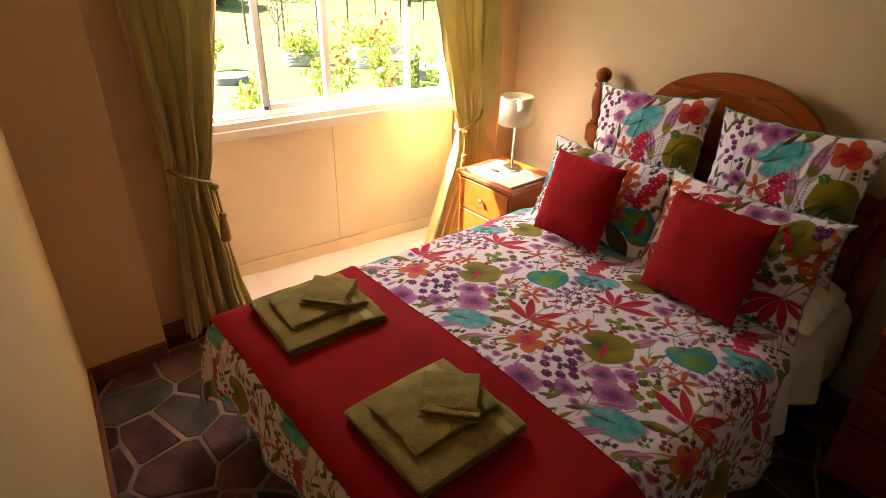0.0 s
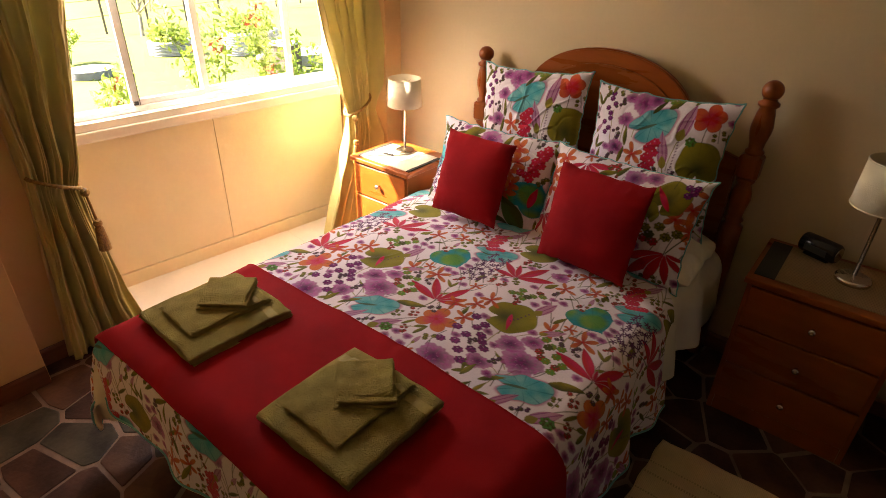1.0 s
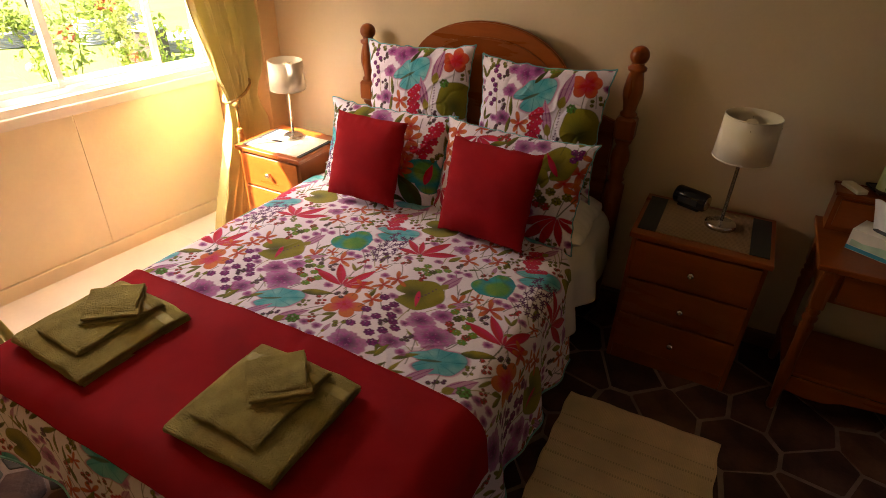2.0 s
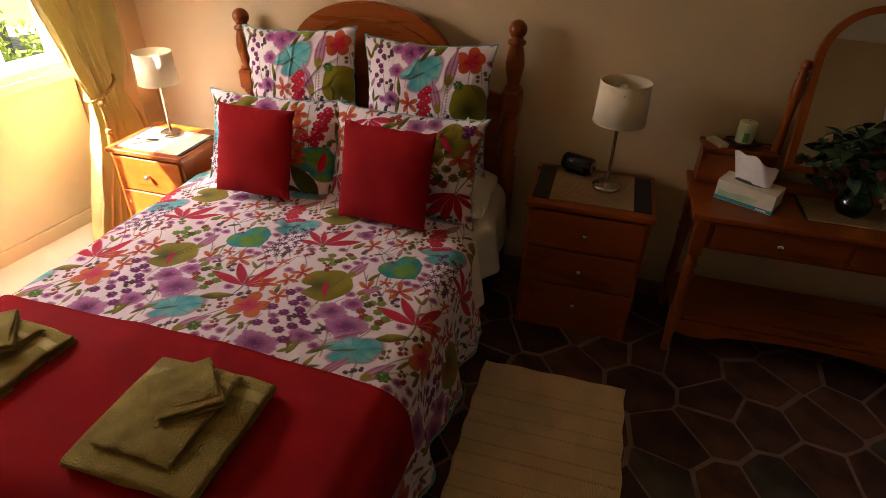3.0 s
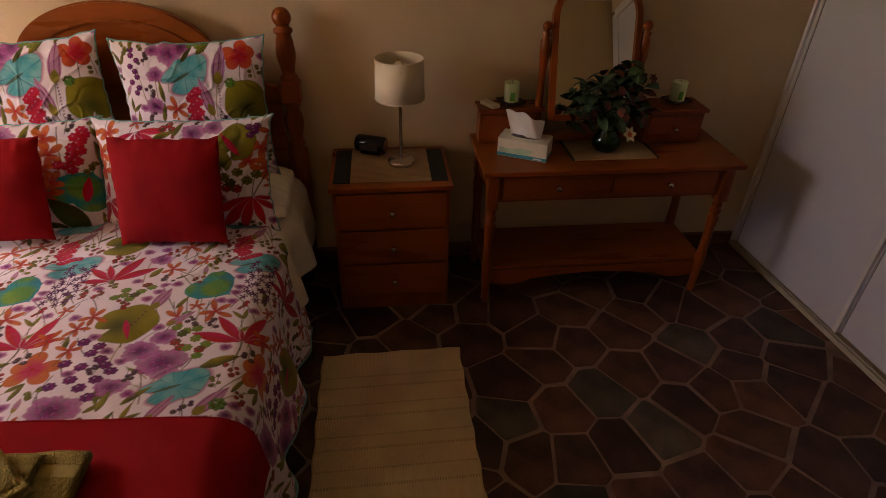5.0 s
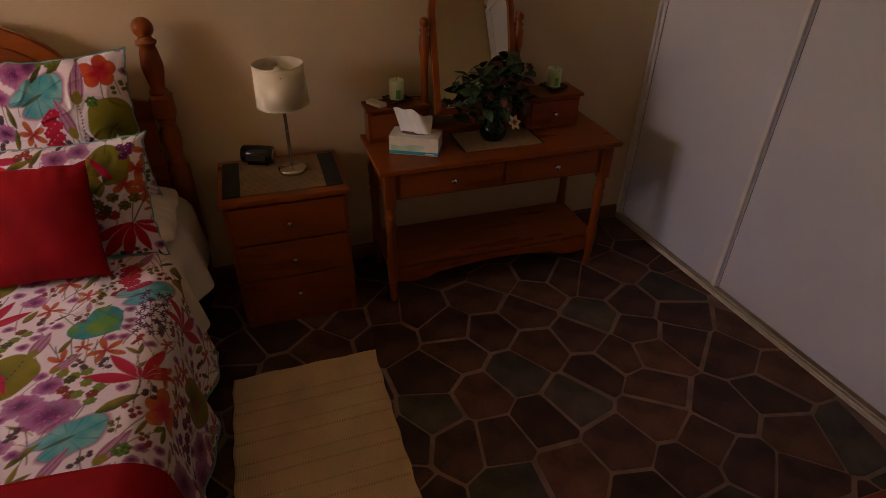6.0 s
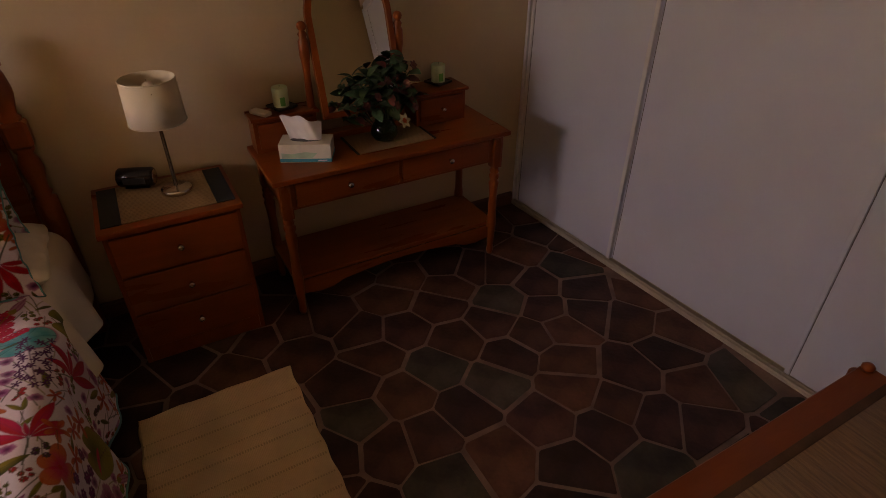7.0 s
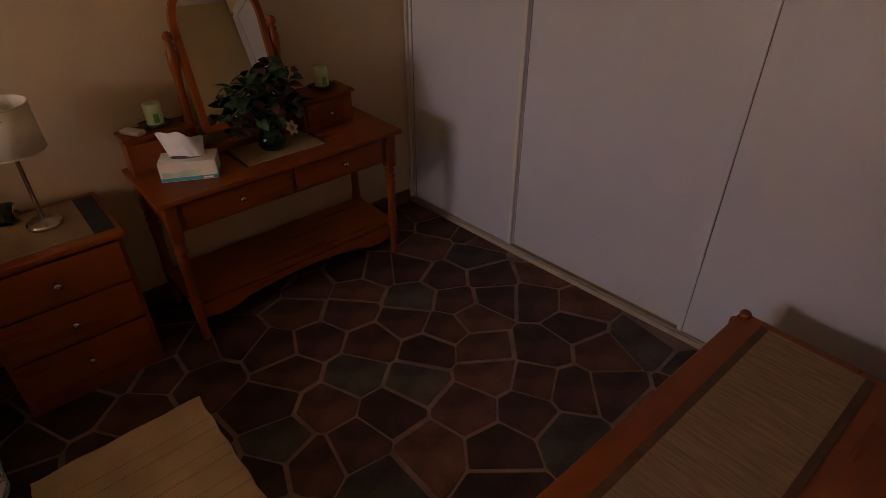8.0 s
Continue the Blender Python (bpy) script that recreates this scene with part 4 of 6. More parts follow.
def bed():
    b = thing("bed", "stained pine double bed with arched headboard and turned posts", "bed")
    post = [(0.034, 0.0), (0.034, 0.30), (0.046, 0.31), (0.046, 0.72), (0.030, 0.735), (0.040, 0.75), (0.030, 0.765), (0.034, 0.80), (0.044, 0.85), (0.040, 0.885), (0.028, 0.92), (0.038, 0.932), (0.038, 0.944), (0.030, 0.95),
            (0.030, 1.05), (0.038, 1.056), (0.038, 1.068), (0.028, 1.078), (0.032, 1.105), (0.042, 1.15), (0.043, 1.175), (0.036, 1.225), (0.030, 1.25), (0.041, 1.258), (0.041, 1.270), (0.026, 1.280), (0.028, 1.290)]
    ball = [(0.041 * math.sin(a), 1.318 - 0.041 * math.cos(a)) for a in np.linspace(0.65, math.pi - 0.02, 12)]
    for x in (-1.795, -0.405):
        p = part("post", lathe(post + ball, 28), M_WOOD_UP, b, "turned bedpost with ball finial", True, Matrix.Translation((x, 2.615, 0)) @ Matrix.Diagonal((1, 1, 0.96 if x < -1 else 1.0, 1)))
        part("square_block", block(-0.045, 0.045, -0.045, 0.045, 0.945, 1.055, 0.014, 1), M_WOOD_UP, p)
    arch = [(-1.75, 0.35), (-0.45, 0.35), (-0.45, 1.02), (-0.56, 1.05), (-0.68, 1.10)]
    arch += [(-1.10 + 0.42 * math.cos(a), 1.12 + 0.265 * math.sin(a)) for a in np.linspace(0.02, math.pi - 0.02, 26)]
    arch += [(-1.52, 1.10), (-1.64, 1.05), (-1.75, 1.02)]
    part("headboard", slab(arch, 2.60, 2.632, 0.006, axis="y"), M_WOOD, b, "arched stained pine headboard")
    inner = [(-1.10 + 0.335 * math.cos(a), 1.12 + 0.185 * math.sin(a)) for a in np.linspace(0, math.pi, 24)]
    outer = [(-1.10 + 0.345 * math.cos(a), 1.12 + 0.196 * math.sin(a)) for a in np.linspace(math.pi, 0, 24)]
    part("carved_moulding", slab(inner + outer, 2.593, 2.5995, 0.0, axis="y"), M_WOOD, b)
    for x in (-1.80, -0.50):
        part("side_rail", block(x, x + 0.03, 0.62, 2.575, 0.20, 0.33, 0.004), M_WOOD_SIDE, b)
    for x in (-1.76, -0.575):
        part("leg", block(x, x + 0.07, 0.60, 0.67, 0.0, 0.199, 0.004), M_WOOD_UP, b)
    part("base", block(-1.765, -0.505, 0.63, 2.575, 0.20, 0.36, 0.02), M_MATDARK, b, "dark fabric bed base")
    return b


bed()


def mattress():
    bm = block(-1.815, -0.465, 0.58, 2.58, 0.361, BED_TOP - 0.012, 0.07, 4)
    return whole("mattress", bm, M_WHITE, "mattress with a white fitted sheet on the bed", "mattress", smooth=True)


mattress()


def bend(s, r, flare):
    """Cloth running over an edge: how far out and how far down after a length s past the edge."""
    q = r * math.pi / 2
    t = np.clip(s, 0, q) / r
    rest = np.clip(s - q, 0, None)
    return r * np.sin(t) + flare * rest, r * (1 - np.cos(t)) + rest


def bed_cover(u, v, lift=0.0, half=0.665, foot=0.57, seed=11):
    """Where a cloth over the bed lies; u across from the middle, v from the foot's turn (negative hangs down the foot)."""
    r = 0.10
    du, dv = np.clip(np.abs(u) - half, 0, None), np.clip(-v, 0, None)
    ox, zx = bend(du, r + lift, 0.12)
    oy, zy = bend(dv, r + lift, 0.10)
    drop = (zx ** 4 + zy ** 4) ** 0.25
    both = np.minimum(zx, zy)
    fold = np.sin(v * 17 + seed) + 0.5 * np.sin(v * 31 + 2)
    foldf = np.sin(u * 15 + seed) + 0.5 * np.sin(u * 27 + 1)
    ox = ox + 0.022 * fold * np.clip(zx * 2.2, 0, 1) + 0.18 * both
    oy = oy + 0.018 * foldf * np.clip(zy * 2.2, 0, 1) + 0.10 * both
    x = BED_X + np.sign(u) * (np.minimum(np.abs(u), half) + ox)
    y = foot + np.clip(v, 0, None) - oy
    flat = np.exp(-(drop / 0.05) ** 2)
    puffs = 0.009 * soft_noise(u, v, seed, 0.55) + 0.0016 * soft_noise(u * 0.5, v, seed + 1, 0.22) * soft_noise(u, v, seed + 5, 0.5)
    crease = np.clip(soft_noise(u, v, seed + 7, 0.5), 0, 1) * np.sin(70 * (u * 0.6 + v * 0.35) + 3 * soft_noise(u, v, seed + 8, 0.3))
    ridge = lambda k, s: np.exp(-(soft_noise(u, v, seed + k, s) / 0.07) ** 2) * np.clip(0.4 + soft_noise(u, v, seed + k + 3, 0.7), 0, 1) * (0.2 if lift else 1.0)
    puffs = puffs + 0.0026 * crease + 0.0045 * ridge(20, 0.75) - 0.0035 * ridge(31, 0.9) + 0.003 * ridge(43, 0.5)
    crown = 0.03 * np.cos(np.clip(u / 0.95, -1, 1) * math.pi / 2)
    z = BED_TOP + lift + crown + puffs * (0.4 + 0.6 * flat) - drop
    return np.stack([x, y, z], -1)


def duvet():
    us = np.linspace(-1.16, 1.16, 960)
    vs = np.linspace(-0.36, 1.66, 840)
    U, V = np.meshgrid(us, vs)
    # the head end runs back further on the window side
    V = np.where(V > 1.3, 1.3 + (V - 1.3) * (1 - 0.8 * np.clip((U - 0.52) / 0.3, 0, 1)), V)
    pos = bed_cover(U, V)
    pos[..., 2] = np.maximum(pos[..., 2], 0.04)
    roll = np.clip((V - 1.56) / 0.08, 0, 1)
    pos[..., 2] -= 0.012 * roll ** 2
    x_on_cloth = BED_X + U + 1.30
    me = grid_mesh("duvet", pos, M_PRINT, dye_at(x_on_cloth, 0.55 + V - 0.0))
    ob = tagged(new("duvet", me), "white duvet with large pink, teal and purple printed flowers", "duvet")
    under = pos[::8, ::8].copy()
    under[..., 2] = under[..., 2] - 0.012
    under[..., 0] += 0.010 * np.sign(BED_X - under[..., 0]) * (np.abs(under[..., 0] - BED_X) > 0.70)
    lining = new("underside", grid_mesh("underside", under, M_WHITE))
    lining.parent = ob
    hem = [tuple(p) for p in np.concatenate([pos[-1:0:-6, -1], pos[0, -1:0:-6], pos[:-1:6, 0]])]
    part("piping", tube(hem, 0.005, 6), M_PIPING, ob, "turquoise piped hem", True)
    return ob


duvet()


def bed_sheet():
    us, vs = np.linspace(0.25, 0.99, 90), np.linspace(1.22, 1.99, 90)
    U, V = np.meshgrid(us, vs)
    pos = bed_cover(U, V, 0.0, seed=29)
    pos[..., 2] -= 0.014
    pos[..., 0] += 0.022 * np.clip((V - 1.45) * 6, 0, 1)
    pos[..., 0] += 0.018 * np.sin(V * 24) * np.clip((U - 0.66) * 4, 0, 1)
    ob = tagged(new("bed_sheet", grid_mesh("bed_sheet", pos, M_WHITE)), "rumpled white sheet showing beside the pillows", "sheet")
    so = ob.modifiers.new("thickness", "SOLIDIFY")
    so.thickness, so.offset = 0.003, -1.0
    return ob


bed_sheet()


def bed_runner():
    us = np.linspace(-0.98, 0.94, 260)
    vs = np.linspace(-0.10, 0.515, 120)
    U, V = np.meshgrid(us, vs)
    V = V - 0.012 * U
    pos = bed_cover(U, V, 0.010)
    me = grid_mesh("bed_runner", pos, M_RED)
    ob = tagged(new("bed_runner", me), "plain deep red felt runner across the foot of the bed", "bed runner")
    so = ob.modifiers.new("thickness", "SOLIDIFY")
    so.thickness, so.offset = 0.006, 1.0
    for row in (pos[0], pos[-1]):
        part("hem", tube([(p[0], p[1], p[2] + 0.004) for p in row[::3]], 0.0042, 6), M_RED, ob, "", True)
    return ob


bed_runner()


def pillow(name, w, h, t, mat, at, label, category, group, dye_from=None, piping=False, seed=1, wrinkle=1.0, n=90, pattern=None):
    """A filled case: two domed faces pinched to a seam, with puckered edges."""
    a = np.linspace(-1, 1, n)
    A, B = np.meshgrid(a, a)
    # denser towards the seam
    A, B = 0.65 * A + 0.35 * np.sin(A * math.pi / 2), 0.65 * B + 0.35 * np.sin(B * math.pi / 2)
    core = np.clip((1 - np.abs(A) ** 2.6) * (1 - np.abs(B) ** 2.6), 0, 1) ** 0.55
    sag = 1 - 0.16 * (B + 1) / 2
    pull = 0.052 if piping else 0.030
    ear = 1 + (0.050 if piping else -0.05 if mat == M_WHITE else 0.018) * np.abs(A * B) ** 5
    X = A * w / 2 * (1 - pull * (1 - B ** 2)) * ear
    Y = B * h / 2 * (1 - pull * (1 - A ** 2)) * ear
    wr = 0.004 * soft_noise(A * w, B * h, seed, 0.40) + 0.012 * np.abs(A * B) ** 3 * np.sin(9 * (A - B) + seed)
    rim_near = np.maximum(np.abs(A), np.abs(B)) ** 6
    wr = wr + wrinkle * 0.0042 * np.exp(-(soft_noise(A * w, B * h, seed + 60, 0.5) / 0.10) ** 2) * (1 - rim_near) - wrinkle * 0.0034 * np.exp(-(soft_noise(A * w, B * h, seed + 70, 0.4) / 0.12) ** 2)
    wr = wr + 0.004 * rim_near * np.sin(26 * (A * (np.abs(B) > np.abs(A)) + B * (np.abs(A) >= np.abs(B))) + seed)
    X = X + 0.004 * rim_near * soft_noise(A * w, B * h, seed + 80, 0.16)
    Y = Y + 0.004 * rim_near * soft_noise(A * w, B * h, seed + 90, 0.16)
    sheets = []
    for side in (1, -1):
        Z = side * (t / 2 * core * sag + wr * core ** 0.5)
        sheets.append(np.stack([X, Y, Z], -1))
    ob = thing(name, label, category, at, group)
    dye = None if dye_from is None else dye_at(X * (0.92 if pattern is not None else 1.0) + dye_from[0], Y + dye_from[1], pattern)
    f = new("front", grid_mesh("front", sheets[0], mat, dye))
    f.parent = ob
    few = np.unique(np.concatenate([np.arange(0, n, 3), [n - 1]]))
    back = sheets[1][np.ix_(few, few)][:, ::-1]
    f = new("back", grid_mesh("back", back, mat, None if dye is None else dye[np.ix_(few, few)][:, ::-1]))
    f.parent = ob
    if piping:
        rim = [tuple(p) for p in np.concatenate([sheets[0][0, :-1], sheets[0][:-1, -1], sheets[0][-1, :0:-1], sheets[0][:0:-1, 0]])]
        rim.append(rim[0])
        part("piping", tube(rim[::2] + [rim[0]], 0.0036, 6), M_PIPING, ob, "turquoise piping", True)
    return ob


def leaning(x, y, z, back, turned=0.0, roll=0.0):
    """A pose for a cushion that stands on its lower edge and leans back by an angle."""
    return Matrix.Translation((x, y, z)) @ Matrix.Rotation(radians(turned), 4, "Z") @ Matrix.Rotation(radians(90 - back), 4, "X") @ Matrix.Rotation(radians(roll), 4, "Z")


PRINT_LABEL = "pillow in white floral-printed cotton with turquoise piping"
pillow("pillow", 0.64, 0.46, 0.19, M_WHITE, pose(-0.725, 2.31, 0.675, 0, 7, 2), "plain white pillow lying flat at the head of the bed", "pillow", "white pillows", seed=4)
pillow("pillow", 0.62, 0.42, 0.13, M_WHITE, pose(-1.47, 2.34, 0.70, 0, 0, -2), "plain white pillow lying flat at the head of the bed", "pillow", "white pillows", seed=6)
pillow("euro_pillow", 0.56, 0.60, 0.17, M_PRINT, leaning(-1.405, 2.46, 0.965, 12, 2, 4), "large square " + PRINT_LABEL, "pillow", "square pillows", (0.325, 0.72), True, 21, n=260)
pillow("euro_pillow", 0.60, 0.60, 0.17, M_PRINT, leaning(-0.778, 2.46, 0.958, 12, -2, 1.5), "large square " + PRINT_LABEL, "pillow", "square pillows", (0.325, 0.72), True, 23, n=260)
pillow("sleeping_pillow", 0.645, 0.45, 0.19, M_PRINT, leaning(-1.44, 2.20, 0.795, 24, 4, 0), "oblong " + PRINT_LABEL, "pillow", "oblong pillows", (0.325, 1.2), True, 31, n=260, pattern=PRINT_LEFT)
pillow("sleeping_pillow", 0.69, 0.45, 0.19, M_PRINT, leaning(-0.795, 2.19, 0.80, 24, -4, 1.5), "oblong " + PRINT_LABEL, "pillow", "oblong pillows", (0.325, 1.2), True, 33, n=260, pattern=PRINT_RIGHT)
pillow("cushion", 0.355, 0.385, 0.13, M_RED, leaning(-1.43, 2.025, 0.840, 20, 3, -1), "small square plain red cushion leaning on the pillows", "cushion", "red cushions", seed=41, wrinkle=0.15)
pillow("cushion", 0.40, 0.40, 0.14, M_RED, leaning(-0.805, 1.995, 0.83, 18, -3, 0), "square plain red cushion leaning on the pillows", "cushion", "red cushions", seed=43, wrinkle=0.15)


# ---- folded towels ----
def folded(name, w, d, layers, thick, seed):
    """A towel folded back and forth: one strip runs to and fro, open along its two sides."""
    run, bow = d - thick, thick / 2
    path, which = [], []
    for k in range(layers):
        ys = np.linspace(-run / 2, run / 2, 34) * (1 if k % 2 == 0 else -1)
        for y in ys:
            path.append((y, k * thick))
            which.append(k)
        if k < layers - 1:
            end = ys[-1]
            for a in np.linspace(-math.pi / 2, math.pi / 2, 8)[1:-1]:
                path.append((end + math.copysign(bow * 1.3 * math.cos(a), end), k * thick + bow + bow * math.sin(a)))
                which.append(k + 0.5 + a / math.pi)
    path, which = np.array(path), np.array(which)
    us = np.linspace(-0.5, 0.5, 40)
    U, K = np.meshgrid(us, which)
    Yp, Zp = np.repeat(path[:, :1], 40, 1), np.repeat(path[:, 1:], 40, 1)
    rs = np.random.RandomState(seed)
    shift = np.interp(K, np.arange(layers), rs.uniform(-0.009, 0.009, layers))
    wide = np.interp(K, np.arange(layers), w * rs.uniform(0.965, 1.0, layers))
    X = U * wide + shift + 0.004 * soft_noise(Yp, K * 0.3, seed, 0.2)
    Y = Yp + 0.004 * soft_noise(U, K * 0.2, seed + 1, 0.4)
    top = Zp / (layers * thick)
    Z = Zp + 0.0045 * soft_noise(X, Y, seed + 2, 0.22) * top - 0.009 * top * (np.abs(U * 2) ** 5 + np.abs(Yp / d * 2) ** 6)
    me = grid_mesh(name, np.stack([X, Y, Z + thick * 0.45], -1), M_TOWEL)
    me.materials.append(M_TOWEL_BAND)
    cols = 39
    rows = len(which) - 1
    index = np.zeros(rows * cols, dtype=np.int32)
    for r in range(rows):
        if 0.28 < abs(path[r, 0]) / d < 0.35 and which[r] == layers - 1 and path[r, 0] > 0:
            index[r * cols:(r + 1) * cols] = 1
    me.polygons.foreach_set("material_index", index)
    ob = new(name, me)
    so = ob.modifiers.new("thickness", "SOLIDIFY")
    so.thickness, so.offset = thick * 0.66, 0.0
    return ob


def quad_sheet(corners, lift, n=26):
    """A soft sheet between four corners (x, y), with heights from lift(a, b)."""
    A, B = np.meshgrid(np.linspace(0, 1, n), np.linspace(0, 1, n))
    p = [np.array(c) for c in corners]
    xy = ((1 - A) * (1 - B))[..., None] * p[0] + (A * (1 - B))[..., None] * p[1] + (A * B)[..., None] * p[2] + ((1 - A) * B)[..., None] * p[3]
    return np.concatenate([xy, lift(A, B)[..., None]], -1)


def face_cloth(at, seed):
    """A small cloth folded into a point, one flap turned over in a thick roll."""
    c = thing("face_cloth", "olive green face cloth folded to a point on a hand towel", "face cloth", at, "folded towels")
    wob = lambda A, B, k: 0.0025 * soft_noise(A, B, seed + k, 0.5)
    sheets = (("lower_fold", [(-0.124, 0.004), (-0.004, -0.122), (0.130, -0.010), (0.002, 0.120)], lambda A, B: 0.005 + 0.006 * A * (1 - A) + wob(A, B, 1)),
              ("upper_fold", [(-0.118, 0.006), (-0.002, -0.112), (0.126, -0.006), (0.004, 0.116)], lambda A, B: 0.013 + 0.010 * B * (1 - B) + 0.004 * A + wob(A, B, 2)),
              ("turned_flap", [(-0.120, 0.004), (-0.018, -0.094), (0.104, 0.002), (0.002, 0.117)], lambda A, B: 0.0205 + 0.007 * np.exp(-((A - 0.75) / 0.22) ** 2) * (0.4 + 0.6 * B) - 0.003 * A ** 8 + wob(A, B, 3)))
    for name, corners, lift in sheets:
        ob = new(name, grid_mesh(name, quad_sheet(corners, lift), M_TOWEL))
        ob.parent = c
        so = ob.modifiers.new("thickness", "SOLIDIFY")
        so.thickness, so.offset = 0.0055, 0.0
    return c


def towel_set(x, y, z, rz, seed):
    base = pose(x, y, z, 0, 0, rz)
    a = tagged(folded("bath_towel", 0.37, 0.37, 5, 0.0092, seed), "folded olive green terry bath towel on the red runner", "towel", "folded towels")
    a.matrix_basis = base
    b = tagged(folded("hand_towel", 0.225, 0.295, 3, 0.0085, seed + 5), "folded olive green terry hand towel on a bath towel", "towel", "folded towels")
    b.matrix_basis = base @ pose(-0.012, 0.012, 0.0425, 0, 0, -1)
    face_cloth(base @ pose(-0.003, 0.058, 0.064, 0, 0, 2), seed)


towel_set(-1.62, 0.785, 0.640, -3, 3)
towel_set(-0.915, 0.772, 0.652, 0, 17)


# ---- bedside cabinets, lamps ----
def knob(radius=0.014):
    return lathe([(0.006, 0.0), (0.006, 0.010), (0.009, 0.013), (radius, 0.019), (radius, 0.024), (0.010, 0.029), (0.003, 0.031)], 16)


OUTWARD = Matrix.Rotation(radians(90), 4, "X")


def nightstand(x0, x1, y0, y1, top, label):
    c = thing("nightstand", label, "nightstand", group="bedside cabinets")
    part("top", block(x0, x1, y0, y1, top - 0.024, top, 0.006, 3), M_WOOD, c)
    body = block(x0 + 0.012, x0 + 0.032, y0 + 0.022, y1 - 0.005, 0.0, top - 0.0245, 0.002)
    body = block(x1 - 0.032, x1 - 0.012, y0 + 0.022, y1 - 0.005, 0.0, top - 0.0245, 0.002, bm=body)
    body = block(x0 + 0.033, x1 - 0.033, y0 + 0.03, y1 - 0.006, 0.05, top - 0.025, 0, bm=body)
    body = block(x0 + 0.033, x1 - 0.033, y0 + 0.024, y0 + 0.0295, 0.0, 0.075, 0.002, bm=body)
    part("body", body, M_WOOD_SIDE, c)
    h = (top - 0.035 - 0.08) / 3
    for k in range(3):
        z = 0.08 + k * h
        d = part("drawer", block(x0 + 0.030, x1 - 0.030, y0 + 0.012, y0 + 0.0235, z + 0.005, z + h - 0.005, 0.004, 3), M_WOOD, c)
        part("knob", knob(), M_KNOB, d, "brushed nickel knob", True, Matrix.Translation(((x0 + x1) / 2, y0 + 0.012, z + h / 2)) @ OUTWARD)
    return c


nightstand(-2.36, -1.915, 2.11, 2.50, 0.69, "sunlit orange-stained pine bedside cabinet with three drawers")
nightstand(-0.245, 0.305, 2.235, 2.665, 0.69, "shaded red-stained pine bedside cabinet with three drawers")


def placemat(x0, x1, y0, y1, z, border, along="x", name="placemat", label="woven tan placemat with dark ends", weave=None):
    p = thing(name, label, "placemat")
    if along == "x":
        part("weave", block(x0 + border, x1 - border, y0, y1, z, z + 0.004, 0.001), weave or M_PLACEMAT, p)
        for a, b in ((x0, x0 + border - 0.0005), (x1 - border + 0.0005, x1)):
            part("border", block(a, b, y0, y1, z, z + 0.0045, 0.001), M_MATDARK if name == "placemat" else M_RUNEDGE, p, "dark green fabric border")
    else:
        part("weave", block(x0, x1, y0 + border, y1 - border, z, z + 0.004, 0.001), weave or M_PLACEMAT, p)
        for a, b in ((y0, y0 + border - 0.0005), (y1 - border + 0.0005, y1)):
            part("border", block(x0, x1, a, b, z, z + 0.0045, 0.001), M_MATDARK if name == "placemat" else M_RUNEDGE, p, "dark green fabric border")
    return p


placemat(-0.225, 0.287, 2.285, 2.63, 0.690, 0.075)
# window-side mat: lighter weave colour stands in for strong sunlight
placemat(-2.33, -1.935, 2.145, 2.42, 0.690, 0.022, label="woven placemat on the bedside cabinet, with full sun put into its pale colour", weave=M_SUNLITMAT)


def table_lamp(x, y, z, tilt=0.0, size=1.0):
    l = thing("table_lamp", "bedside lamp with a cream drum shade on a slim steel stem", "table lamp", pose(x, y, z, 0, 0, tilt) @ Matrix.Scale(size, 4), "bedside lamps")
    part("base", lathe([(0.062, 0.0), (0.064, 0.004), (0.063, 0.016), (0.055, 0.021), (0.012, 0.023), (0.009, 0.027)], 40), M_CHROME, l, "round brushed steel foot", True)
    part("stem", lathe([(0.0075, 0.0215), (0.0075, 0.34), (0.012, 0.345), (0.012, 0.385)], 20), M_CHROME, l, "slim steel stem", True)
    sh = bmesh.new()
    steps = 56
    rings = []
    for r, zz in ((0.110, 0.312), (0.104, 0.488), (0.102, 0.488), (0.108, 0.312)):
        rings.append([sh.verts.new((r * math.cos(2 * math.pi * i / steps), r * math.sin(2 * math.pi * i / steps), zz)) for i in range(steps)])
    for k in range(4):
        a, b = rings[k], rings[(k + 1) % 4]
        for i in range(steps):
            j = (i + 1) % steps
            sh.faces.new((a[i], a[j], b[j], b[i]))
    shade = part("shade", sh, M_SHADE, l, "cream fabric drum shade", True)
    for r, zz in ((0.1105, 0.315), (0.1045, 0.485)):
        part("trim", tube([(r * math.cos(2 * math.pi * i / 40), r * math.sin(2 * math.pi * i / 40), zz) for i in range(41)], 0.002, 6), M_SHADE, shade, "", True)
    part("bulb_holder", lathe([(0.016, 0.386), (0.018, 0.39), (0.018, 0.42), (0.012, 0.425)], 20), M_WHITE, l, "", True)
    bulb = bmesh.new()
    bmesh.ops.create_uvsphere(bulb, u_segments=20, v_segments=14, radius=0.026, matrix=Matrix.Translation((0, 0, 0.448)))
    part("bulb", bulb, M_SHADE, l, "unlit white bulb", True)
    spider = tube([(-0.108, 0, 0.455), (0.108, 0, 0.455)], 0.0018, 6)
    spider = tube([(0, -0.108, 0.455), (0, 0.108, 0.455)], 0.0018, 6, bm=spider)
    part("spider", spider, M_CHROME, l)
    return l


table_lamp(0.085, 2.475, 0.6945)
table_lamp(-2.16, 2.365, 0.6945, 20, 0.87)


